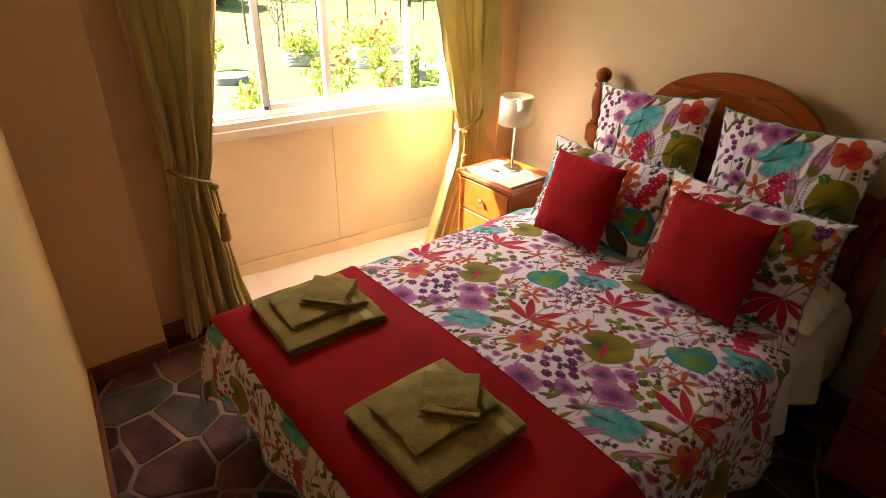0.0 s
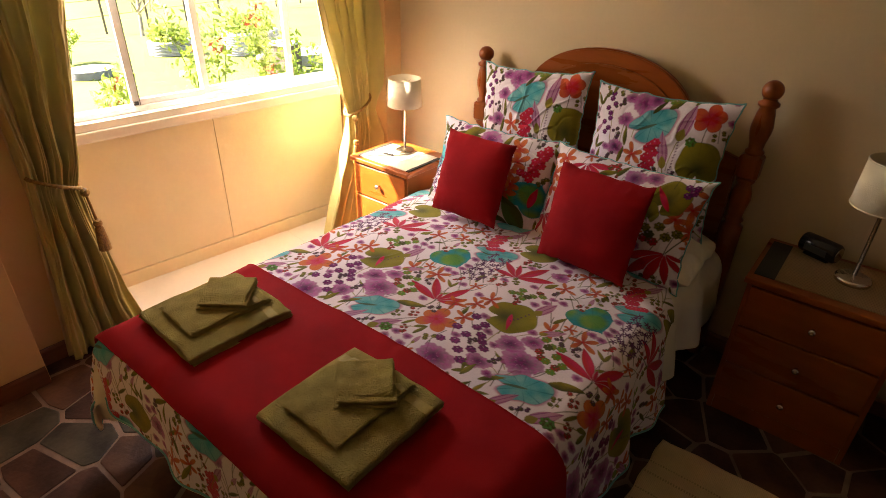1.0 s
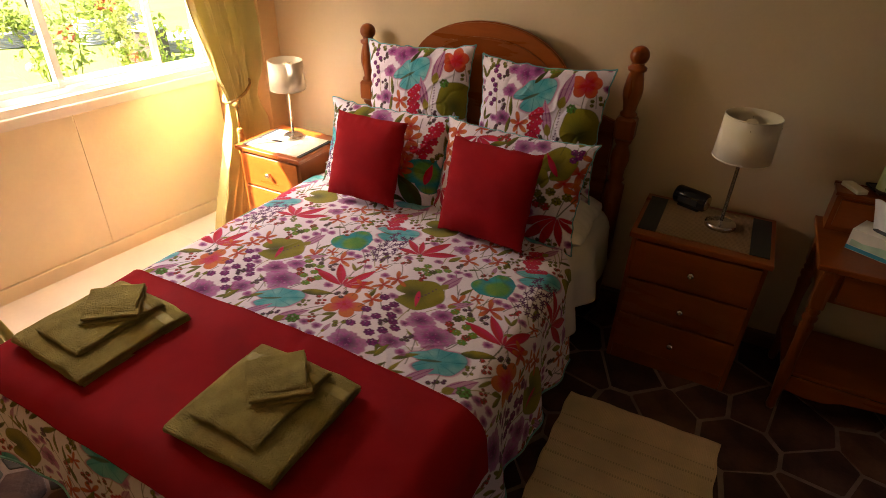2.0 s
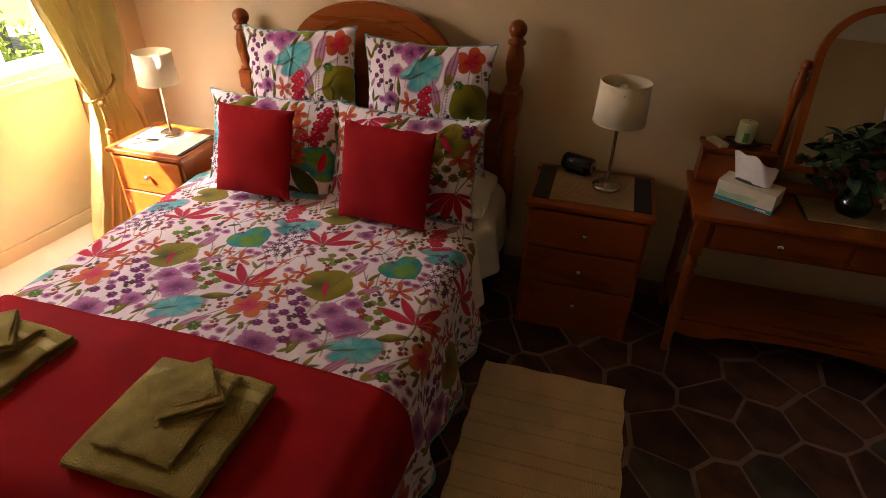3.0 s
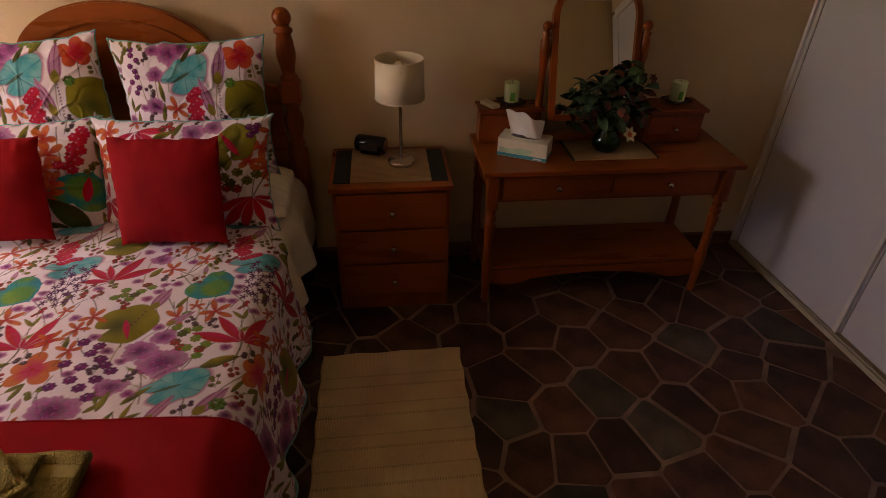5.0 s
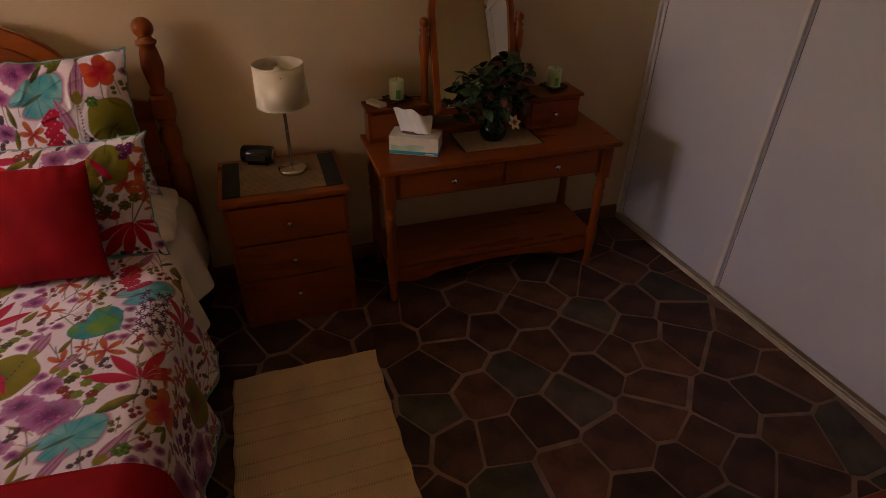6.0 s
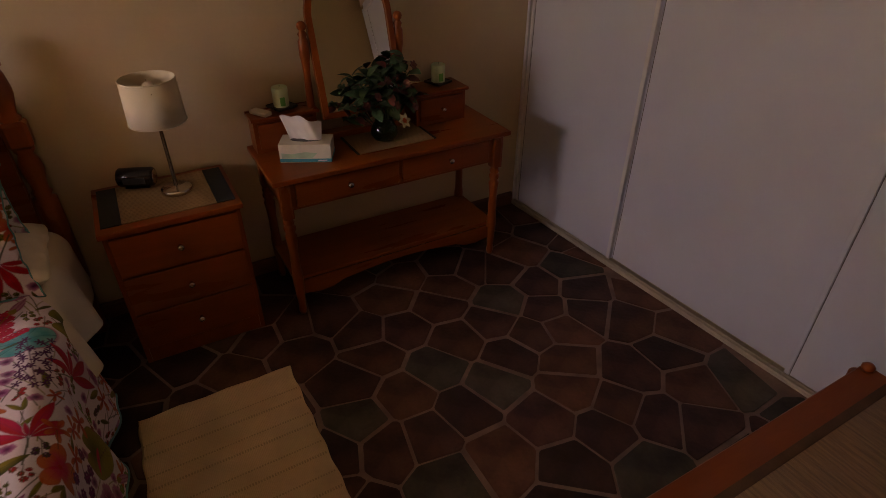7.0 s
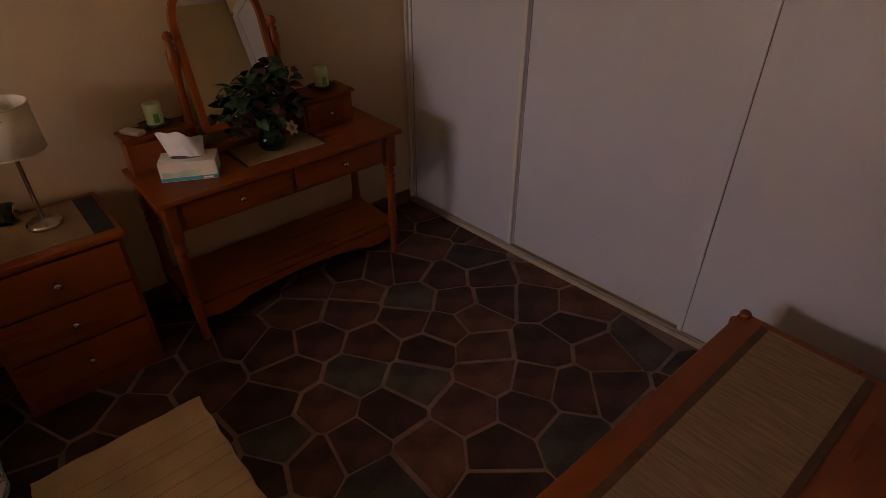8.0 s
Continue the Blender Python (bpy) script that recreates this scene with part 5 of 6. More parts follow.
def clock_radio(x, y, z):
    c = thing("clock_radio", "small glossy black barrel-shaped clock radio", "clock radio", pose(x, y, z, 0, 0, -22))
    prof = [(0.002, -0.074), (0.036, -0.073), (0.041, -0.066), (0.042, 0.0), (0.041, 0.066), (0.036, 0.073), (0.002, 0.074)]
    bm = lathe(prof, 32)
    bmesh.ops.transform(bm, matrix=Matrix.Translation((0, 0, 0.046)) @ Matrix.Rotation(radians(90), 4, "Y"), verts=bm.verts)
    part("case", bm, M_BLACK, c, "", True)
    part("foot", block(-0.05, 0.05, -0.022, 0.022, 0.0, 0.008, 0.002), M_BLACK, c)
    part("display", block(-0.045, 0.045, -0.0435, -0.0405, 0.030, 0.058, 0.001), M_RUBBER, c, "blank dark display")
    cap = lathe([(0.030, 0.0), (0.030, 0.002), (0.022, 0.003)], 24)
    part("end_cap", cap, M_CHROME, c, "metal ring on the end", True, Matrix.Translation((0.074, 0, 0.046)) @ Matrix.Rotation(radians(90), 4, "Y"))
    return c


clock_radio(-0.055, 2.595, 0.6945)
pen = lathe([(0.002, 0.0), (0.0045, 0.012), (0.005, 0.02), (0.005, 0.135), (0.0035, 0.142)], 12)
bmesh.ops.transform(pen, matrix=Matrix.Rotation(radians(90), 4, "Y"), verts=pen.verts)
whole("pen", pen, M_BLACK, "slim dark pen lying on the bedside placemat", "pen", pose(-2.30, 2.245, 0.6997, 0, 0, 8))


# ---- dressing table ----
def dressing_table():
    d = thing("dressing_table", "red-stained pine dressing table with turned legs and a tilting mirror", "dressing table")
    part("tabletop", block(0.435, 1.655, 2.215, 2.665, 0.732, 0.755, 0.007, 3), M_WOOD, d)
    apron = block(0.505, 1.575, 2.258, 2.275, 0.585, 0.7315, 0.002)
    part("front_rail", apron, M_WOOD, d)
    for x in (0.478, 1.592):
        part("side_rail", block(x, x + 0.018, 2.29, 2.60, 0.585, 0.7315, 0.002), M_WOOD_SIDE, d)
    part("back_rail", block(0.50, 1.59, 2.628, 2.645, 0.585, 0.7315, 0.002), M_WOOD, d)
    for a, b, kx in ((0.535, 1.035, 0.785), (1.055, 1.545, 1.315)):
        dr = part("drawer", block(a, b, 2.246, 2.2575, 0.602, 0.716, 0.004, 3), M_WOOD, d)
        part("knob", knob(), M_KNOB, dr, "brushed nickel knob", True, Matrix.Translation((kx, 2.246, 0.66)) @ OUTWARD)
    turned = [(0.014, 0.0), (0.020, 0.02), (0.017, 0.06), (0.022, 0.13), (0.026, 0.20), (0.026, 0.24), (0.022, 0.27), (0.021, 0.38), (0.026, 0.44), (0.028, 0.46), (0.020, 0.475), (0.028, 0.49), (0.028, 0.505), (0.020, 0.515), (0.027, 0.53), (0.021, 0.545), (0.024, 0.552)]
    for x, y in ((0.487, 2.265), (1.600, 2.265), (0.487, 2.625), (1.600, 2.625)):
        bm = lathe(turned, 20)
        bm = block(-0.026, 0.026, -0.026, 0.026, 0.5525, 0.7315, 0.003, bm=bm)
        part("leg", bm, M_WOOD_UP, d, "turned leg", True, Matrix.Translation((x, y, 0)))
    front = [(0.50, 0.19)] + [(1.59, 0.19), (1.59, 0.115), (1.50, 0.10), (1.43, 0.105), (1.37, 0.13)]
    front += [(1.37 - 0.645 * k / 12, 0.13 + 0.026 * math.sin(math.pi * k / 12)) for k in range(1, 12)]
    front += [(0.72, 0.13), (0.66, 0.105), (0.59, 0.10), (0.50, 0.115)]
    part("shelf", block(0.47, 1.62, 2.275, 2.635, 0.190, 0.208, 0.004), M_WOOD, d, "low shelf between the legs")
    part("shelf_apron", slab(front, 2.262, 2.274, 0.003, axis="y"), M_WOOD, d, "scalloped shelf front")
    for a, b, f in ((0.45, 0.765, 2.52), (1.245, 1.55, 2.465)):
        bx = part("drawer_box", block(a + 0.01, b - 0.01, f + 0.02, 2.64, 0.7555, 0.912, 0.003), M_WOOD_SIDE, d, "small drawer box")
        part("lid", block(a, b, f, 2.65, 0.9125, 0.928, 0.005, 3), M_WOOD, bx)
        part("drawer", block(a + 0.028, b - 0.028, f + 0.010, f + 0.0195, 0.778, 0.895, 0.003), M_WOOD, bx)
        part("knob", knob(0.011), M_KNOB, bx, "brushed nickel knob", True, Matrix.Translation(((a + b) / 2, f + 0.010, 0.835)) @ OUTWARD)
    part("mirror_rail", block(0.70, 1.22, 2.54, 2.60, 0.7555, 0.79, 0.006), M_WOOD, d)
    stand = [(0.020, 0.79), (0.020, 0.86), (0.014, 0.88), (0.019, 0.93), (0.016, 1.08), (0.020, 1.14), (0.024, 1.16), (0.024, 1.225), (0.016, 1.24), (0.022, 1.255), (0.012, 1.268)]
    stand += [(0.022 * math.sin(a), 1.287 - 0.022 * math.cos(a)) for a in np.linspace(0.6, math.pi - 0.03, 9)]
    for x in (0.744, 1.206):
        part("mirror_post", lathe(stand, 18), M_WOOD_UP, d, "turned mirror post with finial", True, Matrix.Translation((x, 2.57, 0)))
    # arched mirror, hung between the posts
    def arch(half, low, spring, n=24):
        return [(-half, low), (half, low)] + [(half * math.cos(a), spring + half * math.sin(a)) for a in np.linspace(0, math.pi, n)]
    outer, inner = arch(0.205, -0.32, 0.12), arch(0.178, -0.293, 0.12)
    one = bmesh.new()
    n = len(outer)
    rings = []
    for ring, y in ((outer, -0.014), (inner, -0.018), (inner, 0.0), (outer, 0.014)):
        rings.append([one.verts.new((u, y, v)) for u, v in ring])
    for k in range(4):
        a, b = rings[k], rings[(k + 1) % 4]
        for i in range(n):
            j = (i + 1) % n
            one.faces.new((a[i], a[j], b[j], b[i]))
    bmesh.ops.recalc_face_normals(one, faces=one.faces)
    hang = pose(0.975, 2.562, 1.195, -15, 0, 0)
    mf = part("mirror_frame", one, M_WOOD, d, "arched wooden mirror frame", False, hang)
    part("mirror_glass", slab(arch(0.184, -0.299, 0.12), -0.006, -0.002, axis="y"), M_MIRROR, mf, "mirror glass")
    part("mirror_back", slab(arch(0.19, -0.305, 0.12), 0.0005, 0.010, axis="y"), M_WOOD, mf)
    return d


dressing_table()
placemat(0.86, 1.275, 2.315, 2.60, 0.755, 0.012, label="woven brown placemat under the flower vase")


def candle(x, y, z):
    plate = thing("candle_dish", "small square dark dish under a candle", "dish", pose(x, y, z, 0, 0, 20), "candle dishes")
    sq = block(-0.052, 0.052, -0.052, 0.052, 0.0, 0.007, 0.003)
    for v in sq.verts:
        v.co.z += 1.6 * max(0.0, max(abs(v.co.x), abs(v.co.y)) - 0.04)
    part("dish", sq, M_PLATE, plate)
    c = thing("candle", "pale green pillar candle on a dark dish", "candle", pose(x, y, z + 0.0075, 0, 0, -10), "candles")
    part("wax", lathe([(0.033, 0.0), (0.035, 0.006), (0.036, 0.098), (0.033, 0.102), (0.022, 0.098), (0.003, 0.097)], 28), M_CANDLE, c, "", True)
    part("wick", tube([(0, 0, 0.096), (0.001, 0, 0.104), (0.003, 0, 0.109)], 0.0012, 6), M_RUBBER, c)
    lab = bmesh.new()
    for a0, z0, z1 in ((-1.75, 0.022, 0.062),):
        vs = [[lab.verts.new((0.0362 * math.cos(a0 + 0.08 * i), 0.0362 * math.sin(a0 + 0.08 * i), zz)) for i in range(9)] for zz in (z0, z1)]
        for i in range(8):
            lab.faces.new((vs[0][i], vs[0][i + 1], vs[1][i + 1], vs[1][i]))
    part("label", lab, M_GREENTXT, c, "green paper label")
    return c


candle(0.612, 2.585, 0.928)
candle(1.420, 2.560, 0.928)
rem = block(-0.022, 0.022, -0.05, 0.05, 0.0, 0.018, 0.006, 3)
whole("soap_bar", rem, M_TISSUEBOX, "small cream wrapped soap bar on the drawer box", "soap", pose(0.510, 2.575, 0.928, 0, 0, 30), smooth=True)


def tissue_box():
    t = thing("tissue_box", "cream and teal tissue box with a white tissue pulled up", "tissue box", pose(0.655, 2.408, 0.755, 0, 0, -27))
    part("carton", block(-0.115, 0.115, -0.06, 0.06, 0.0, 0.085, 0.002), M_TISSUEBOX, t)
    band = block(-0.1155, 0.1155, -0.0605, 0.0605, 0.002, 0.018, 0.001)
    part("band", band, M_TEAL, t, "teal printed band")
    patch = bmesh.new()
    vs = [patch.verts.new((x, -0.0606, z)) for x, z in ((-0.105, 0.02), (0.03, 0.02), (0.055, 0.045), (0.0, 0.05), (-0.06, 0.04), (-0.105, 0.045))]
    patch.faces.new(vs)
    part("printed_wave", patch, M_MINT, t, "mint green printed wave")
    bar = block(0.055, 0.095, -0.0612, -0.0606, 0.006, 0.012, 0)
    part("lettering", bar, M_TISSUE, t, "short pale bar of lettering")
    part("slot", slab([(0.07 * math.cos(a), 0.025 * math.sin(a)) for a in np.linspace(0, 2 * math.pi, 25)[:-1]], 0.0852, 0.0862), M_BLACK, t, "oval slot")
    nu, nv = 60, 24
    U, V = np.meshgrid(np.linspace(0, 1, nu), np.linspace(0, 1, nv))
    ph = U * 6 + 1.5 * V
    X = (U - 0.5) * (0.14 + 0.05 * V) - 0.018 * V
    Y = (0.008 + 0.009 * V) * np.sin(ph) + 0.0025 * np.sin(19 * U + 3 * V) + 0.014 * np.sin(4 * U + 2) * (0.4 + V)
    Z = 0.082 + V * (0.085 + 0.045 * np.sin(math.pi * (0.08 + 0.84 * U)) + 0.007 * np.sin(13 * U + 1) - 0.02 * U)
    tis = new("tissue", grid_mesh("tissue", np.stack([X, Y, Z], -1), M_TISSUE))
    tis.parent = t
    tis["label"] = "crumpled white tissue"
    so = tis.modifiers.new("thickness", "SOLIDIFY")
    so.thickness = 0.001
    return t


tissue_box()


def leaf_blade(length, width, curl, fold=0.25):
    """A pointed leaf with a folded midrib."""
    n = 7
    bm = bmesh.new()
    rows = []
    for k in range(n):
        s = k / (n - 1)
        w = width / 2 * math.sin(math.pi * min(1, s * 0.97 + 0.03)) ** 0.8
        z = -curl * s * s * length
        rows.append([bm.verts.new((length * s, -w, z + fold * w)), bm.verts.new((length * s, 0, z)), bm.verts.new((length * s, w, z + fold * w))])
    for a, b in zip(rows, rows[1:]):
        bm.faces.new((a[0], a[1], b[1], b[0]))
        bm.faces.new((a[1], a[2], b[2], b[1]))
    return bm


def flower_vase(x, y, z):
    v = thing("flower_vase", "green glass vase of dark silk leaves and flowers", "flower vase", pose(x, y, z))
    prof = [(0.035, 0.0), (0.052, 0.008), (0.066, 0.035), (0.062, 0.065), (0.046, 0.09), (0.040, 0.10), (0.044, 0.112), (0.041, 0.112), (0.037, 0.10), (0.042, 0.09), (0.058, 0.065), (0.062, 0.036), (0.048, 0.012), (0.02, 0.010)]
    part("vase", lathe(prof, 36), M_VASE, v, "rounded green glass vase", True)
    rs = random.Random(12)
    meshes = [mesh_of("leaf", leaf_blade(ln, wd, cu), m, True) for ln, wd, cu, m in ((0.085, 0.050, 0.3, M_LEAF), (0.065, 0.040, 0.5, M_LEAF), (0.10, 0.055, 0.45, M_LEAF), (0.07, 0.042, 0.2, M_LEAFRED))]
    tips = []
    for k in range(32):
        a, lean = rs.uniform(0, 2 * math.pi), rs.uniform(0.02, 0.21)
        top = rs.uniform(0.15, 0.39) * (1 - 0.5 * max(0, lean - 0.12) / 0.1)
        if k in (0, 1):
            a, lean, top = 0.5, 0.10 + 0.05 * k, 0.37
        end = Vector((lean * 1.10 * math.cos(a) - 0.012, lean * 0.62 * math.sin(a), top))
        mid = end * 0.55 + Vector((0, 0, 0.06))
        part("stalk", tube([(0.01 * math.cos(a), 0.01 * math.sin(a), 0.03), mid, end], 0.0022, 5), M_LEAF, v)
        tips.append((mid, end))
    for mid, end in tips:
        for j in range(9):
            s = rs.uniform(0.15, 1.05)
            p = mid.lerp(end, s)
            lf = new("leaf", rs.choice(meshes))
            lf.parent = v
            lf.matrix_basis = Matrix.Translation(p) @ Euler((rs.uniform(-0.6, 0.6), rs.uniform(-0.9, 0.5), rs.uniform(0, 6.28))).to_matrix().to_4x4() @ Matrix.Diagonal((*([rs.uniform(0.6, 1.05)] * 3), 1))
    petals = mesh_of("petal", leaf_blade(0.040, 0.022, 0.2), M_PETAL, True)
    reds = mesh_of("petal", leaf_blade(0.020, 0.014, 0.2), M_ORANGE, True)
    dusk = mesh_of("petal", leaf_blade(0.026, 0.016, 0.2), M_LEAFRED, True)
    for p, big in ((Vector((0.055, -0.10, 0.115)), 1), (Vector((0.03, -0.09, 0.19)), 0), (Vector((-0.06, -0.08, 0.24)), 0), (Vector((0.10, -0.05, 0.27)), 0), (Vector((-0.11, -0.06, 0.2)), 0), (Vector((0.12, -0.09, 0.17)), 0), (Vector((0.0, -0.06, 0.3)), 0), (Vector((0.15, -0.02, 0.34)), 0)):
        for k in range(6):
            for me, tilt in ((petals, -0.5), (reds, -0.9)) if big else ((dusk, -0.5),):
                lf = new("petal", me)
                lf.parent = v
                lf.matrix_basis = Matrix.Translation(p) @ Euler((radians(60), 0.1, 0.3)).to_matrix().to_4x4() @ Euler((0, tilt, k * 1.047)).to_matrix().to_4x4()
    return v


flower_vase(1.045, 2.42, 0.7595)


# ---- rug ----
def rug():
    r = thing("rug", "cream woven cotton rug with thin brown stripes on the stone floor", "rug", pose(0.005, 0, 0, 0, 0, 0))
    nu, nv = 50, 150
    U, V = np.meshgrid(np.linspace(-0.312, 0.312, nu), np.linspace(0.50, 1.925, nv))
    Z = 0.009 + 0.0015 * soft_noise(U, V, 3, 0.3) + 0.001 * soft_noise(U, V, 5, 0.08)
    Xw = U + 0.003 * np.sin(V * 40) * (np.abs(U) > 0.30) + 0.006 * np.sin(V * 3)
    Yw = V + 0.012 * U + 0.003 * np.sin(U * 30) * (V > 1.9)
    me = grid_mesh("weave", np.stack([Xw, Yw, Z], -1), M_RUG)
    w = new("weave", me)
    w.parent = r
    so = w.modifiers.new("thickness", "SOLIDIFY")
    so.thickness = 0.007
    k = 0
    for y, wd in ((1.78, 0.006), (1.72, 0.010), (1.625, 0.006), (1.565, 0.010), (1.47, 0.006), (1.41, 0.010), (1.32, 0.006), (1.25, 0.010), (1.15, 0.006), (1.08, 0.010), (0.98, 0.006), (0.90, 0.010), (0.80, 0.006), (0.7, 0.010)):
        bm = bmesh.new()
        for i in range(60):
            x = -0.305 + i * 0.0102
            bm = block(x, x + 0.0055, y + 0.012 * x - wd / 2, y + 0.012 * x + wd / 2, 0.0105, 0.0128, 0, bm=bm)
        part("stripe", bm, M_RUGBAND, r, "thin brown woven stripe", False, Matrix.Translation((0.006 * math.sin(y * 3), 0, 0)))
    return r


rug()


# ---- low table beside the wardrobe ----
def low_table():
    t = thing("low_table", "red-stained pine low table with rounded corner posts", "table")
    x0, x1, y0, y1, z = 0.50, 1.955, -0.14, 0.515, 0.47
    part("tabletop", block(x0, x1, y0, y1, z - 0.03, z, 0.010, 3), M_WOOD, t)
    for x in (x0 + 0.03, x1 - 0.03):
        for y in (y0 + 0.03, y1 - 0.012):
            part("leg", lathe([(0.024, 0.0), (0.030, 0.05), (0.026, 0.20), (0.033, 0.30), (0.033, z - 0.0305)], 18), M_WOOD_UP, t, "", True, Matrix.Translation((x, y, 0)))
            part("finial", lathe([(0.016, z + 0.0005), (0.021, z + 0.008), (0.021, z + 0.018), (0.012, z + 0.027), (0.002, z + 0.029)], 18), M_WOOD_UP, t, "small turned button on the corner", True, Matrix.Translation((x, y - 0.012, 0)))
    part("front_rail", block(x0 + 0.06, x1 - 0.06, y1 - 0.05, y1 - 0.03, z - 0.11, z - 0.031, 0.003), M_WOOD, t)
    part("back_rail", block(x0 + 0.06, x1 - 0.06, y0 + 0.03, y0 + 0.05, z - 0.11, z - 0.031, 0.003), M_WOOD, t)
    return t


low_table()
placemat(0.62, 1.915, 0.055, 0.425, 0.4702, 0.028, "y", "table_runner", "woven tan table runner with dark edges", M_RUNNER)


# ---- garden ----
GROUND_Z = -0.6
lawn = bmesh.new()
bmesh.ops.create_grid(lawn, x_segments=120, y_segments=120, size=300)
for v in lawn.verts:
    far = max(0.0, math.hypot(v.co.x, v.co.y) - 12)
    v.co.z = GROUND_Z - 0.0 + 0.02 * far * (v.co.x < 0) * min(1, far / 40) + 0.25 * noise.noise(Vector((v.co.x * 0.03, v.co.y * 0.03, 0))) * min(1, far / 20)
structure("ground", lawn, M_LAWN, "sunlit green lawn and paddock", "lawn")


def ground_at(x, y):
    far = max(0.0, math.hypot(x, y) - 12)
    return GROUND_Z + 0.02 * far * (x < 0) * min(1, far / 40) + 0.25 * noise.noise(Vector((x * 0.03, y * 0.03, 0))) * min(1, far / 20) - 0.05


def leaf_cloud(centres, count, size, seed, mat_count=1):
    """Many small leaf cards scattered through clumps."""
    rs = np.random.RandomState(seed)
    c = np.array([p for p, r in centres])
    r = np.array([q for p, q in centres])
    k = rs.randint(0, len(c), count)
    d = rs.standard_normal((count, 3))
    d /= np.linalg.norm(d, axis=1, keepdims=True)
    pos = c[k] + d * (r[k] * rs.uniform(0.35, 1.0, count) ** 0.5)[:, None]
    a = rs.standard_normal((count, 3))
    a /= np.linalg.norm(a, axis=1, keepdims=True)
    b = np.cross(a, rs.standard_normal((count, 3)))
    b /= np.linalg.norm(b, axis=1, keepdims=True)
    s = (size * rs.uniform(0.6, 1.4, count))[:, None]
    q = np.stack([pos - a * s, pos + b * s * 0.45, pos + a * s, pos - b * s * 0.45], 1).reshape(-1, 3)
    me = bpy.data.meshes.new("crown")
    me.from_pydata([tuple(p) for p in q], [], [(4 * i, 4 * i + 1, 4 * i + 2, 4 * i + 3) for i in range(count)])
    return me


def tree(x, y, height, spread, seed, label, leaves=5000, bark=None, size=0.16):
    rs = random.Random(seed)
    t = thing("tree", label, "tree", pose(x, y, ground_at(x, y)), "garden trees")
    tr = tube([(0, 0, 0), (0.1 * rs.uniform(-1, 1), 0.1, height * 0.3), (0.25 * rs.uniform(-1, 1), 0.2 * rs.uniform(-1, 1), height * 0.75)], height * (0.022 if leaves else 0.014), 10, taper=0.35)
    clumps = []
    for k in range(13):
        a, z0 = rs.uniform(0, 6.28), height * rs.uniform(0.10 if leaves else 0.12, 0.7)
        e = Vector((spread * rs.uniform(0.25, 1) * math.cos(a), spread * rs.uniform(0.25, 1) * math.sin(a), min(height, z0 + height * rs.uniform(0.05, 0.35))))
        tr = tube([(0, 0, z0), e * 0.5 + Vector((0, 0, z0 * 0.5)), e], height * (0.011 if leaves else 0.007), 6, bm=tr, taper=0.3)
        clumps.append((tuple(e), spread * rs.uniform(0.22, 0.42)))
        if leaves:
            clumps.append((tuple(e * 0.7 + Vector((0, 0, z0 * 0.25 + rs.uniform(-0.1, 0.1) * height))), spread * rs.uniform(0.2, 0.4)))
        else:
            for j in range(5):
                f = e + Vector((rs.uniform(-1, 1), rs.uniform(-1, 1), rs.uniform(0.1, 1))) * spread * 0.45
                g = f + Vector((rs.uniform(-1, 1), rs.uniform(-1, 1), rs.uniform(0, 1))) * spread * 0.25
                tr = tube([e * rs.uniform(0.55, 1), f, g], height * 0.0035, 5, bm=tr, taper=0.3)
    part("trunk", tr, bark or M_BARK, t)
    if leaves:
        me = leaf_cloud(clumps, leaves, size, seed)
        me.materials.append(M_GUM)
        c = new("crown", me)
        c.parent = t
    return t


tree(-14.2, 6.55, 3.4, 0.9, 3, "bare-branched small garden tree", 0, M_BARKPALE)
for k in range(18):
    rs_ = random.Random(100 + k)
    a = radians(80 - k * 2.3 + rs_.uniform(-1, 1))
    dist = rs_.uniform(28, 34)
    tree(-dist * math.sin(a), dist * math.cos(a), rs_.uniform(3.8, 5.6), rs_.uniform(1.8, 2.6), 200 + k, "tall gum tree at the edge of the paddock", 4200, size=0.15)
tree(-24.0, 8.0, 2.6, 1.8, 77, "dense dark shrub beyond the lawn", 5000, size=0.16)
tree(-23.0, 16.5, 3.2, 2.0, 78, "rounded green garden tree", 5000, size=0.16)


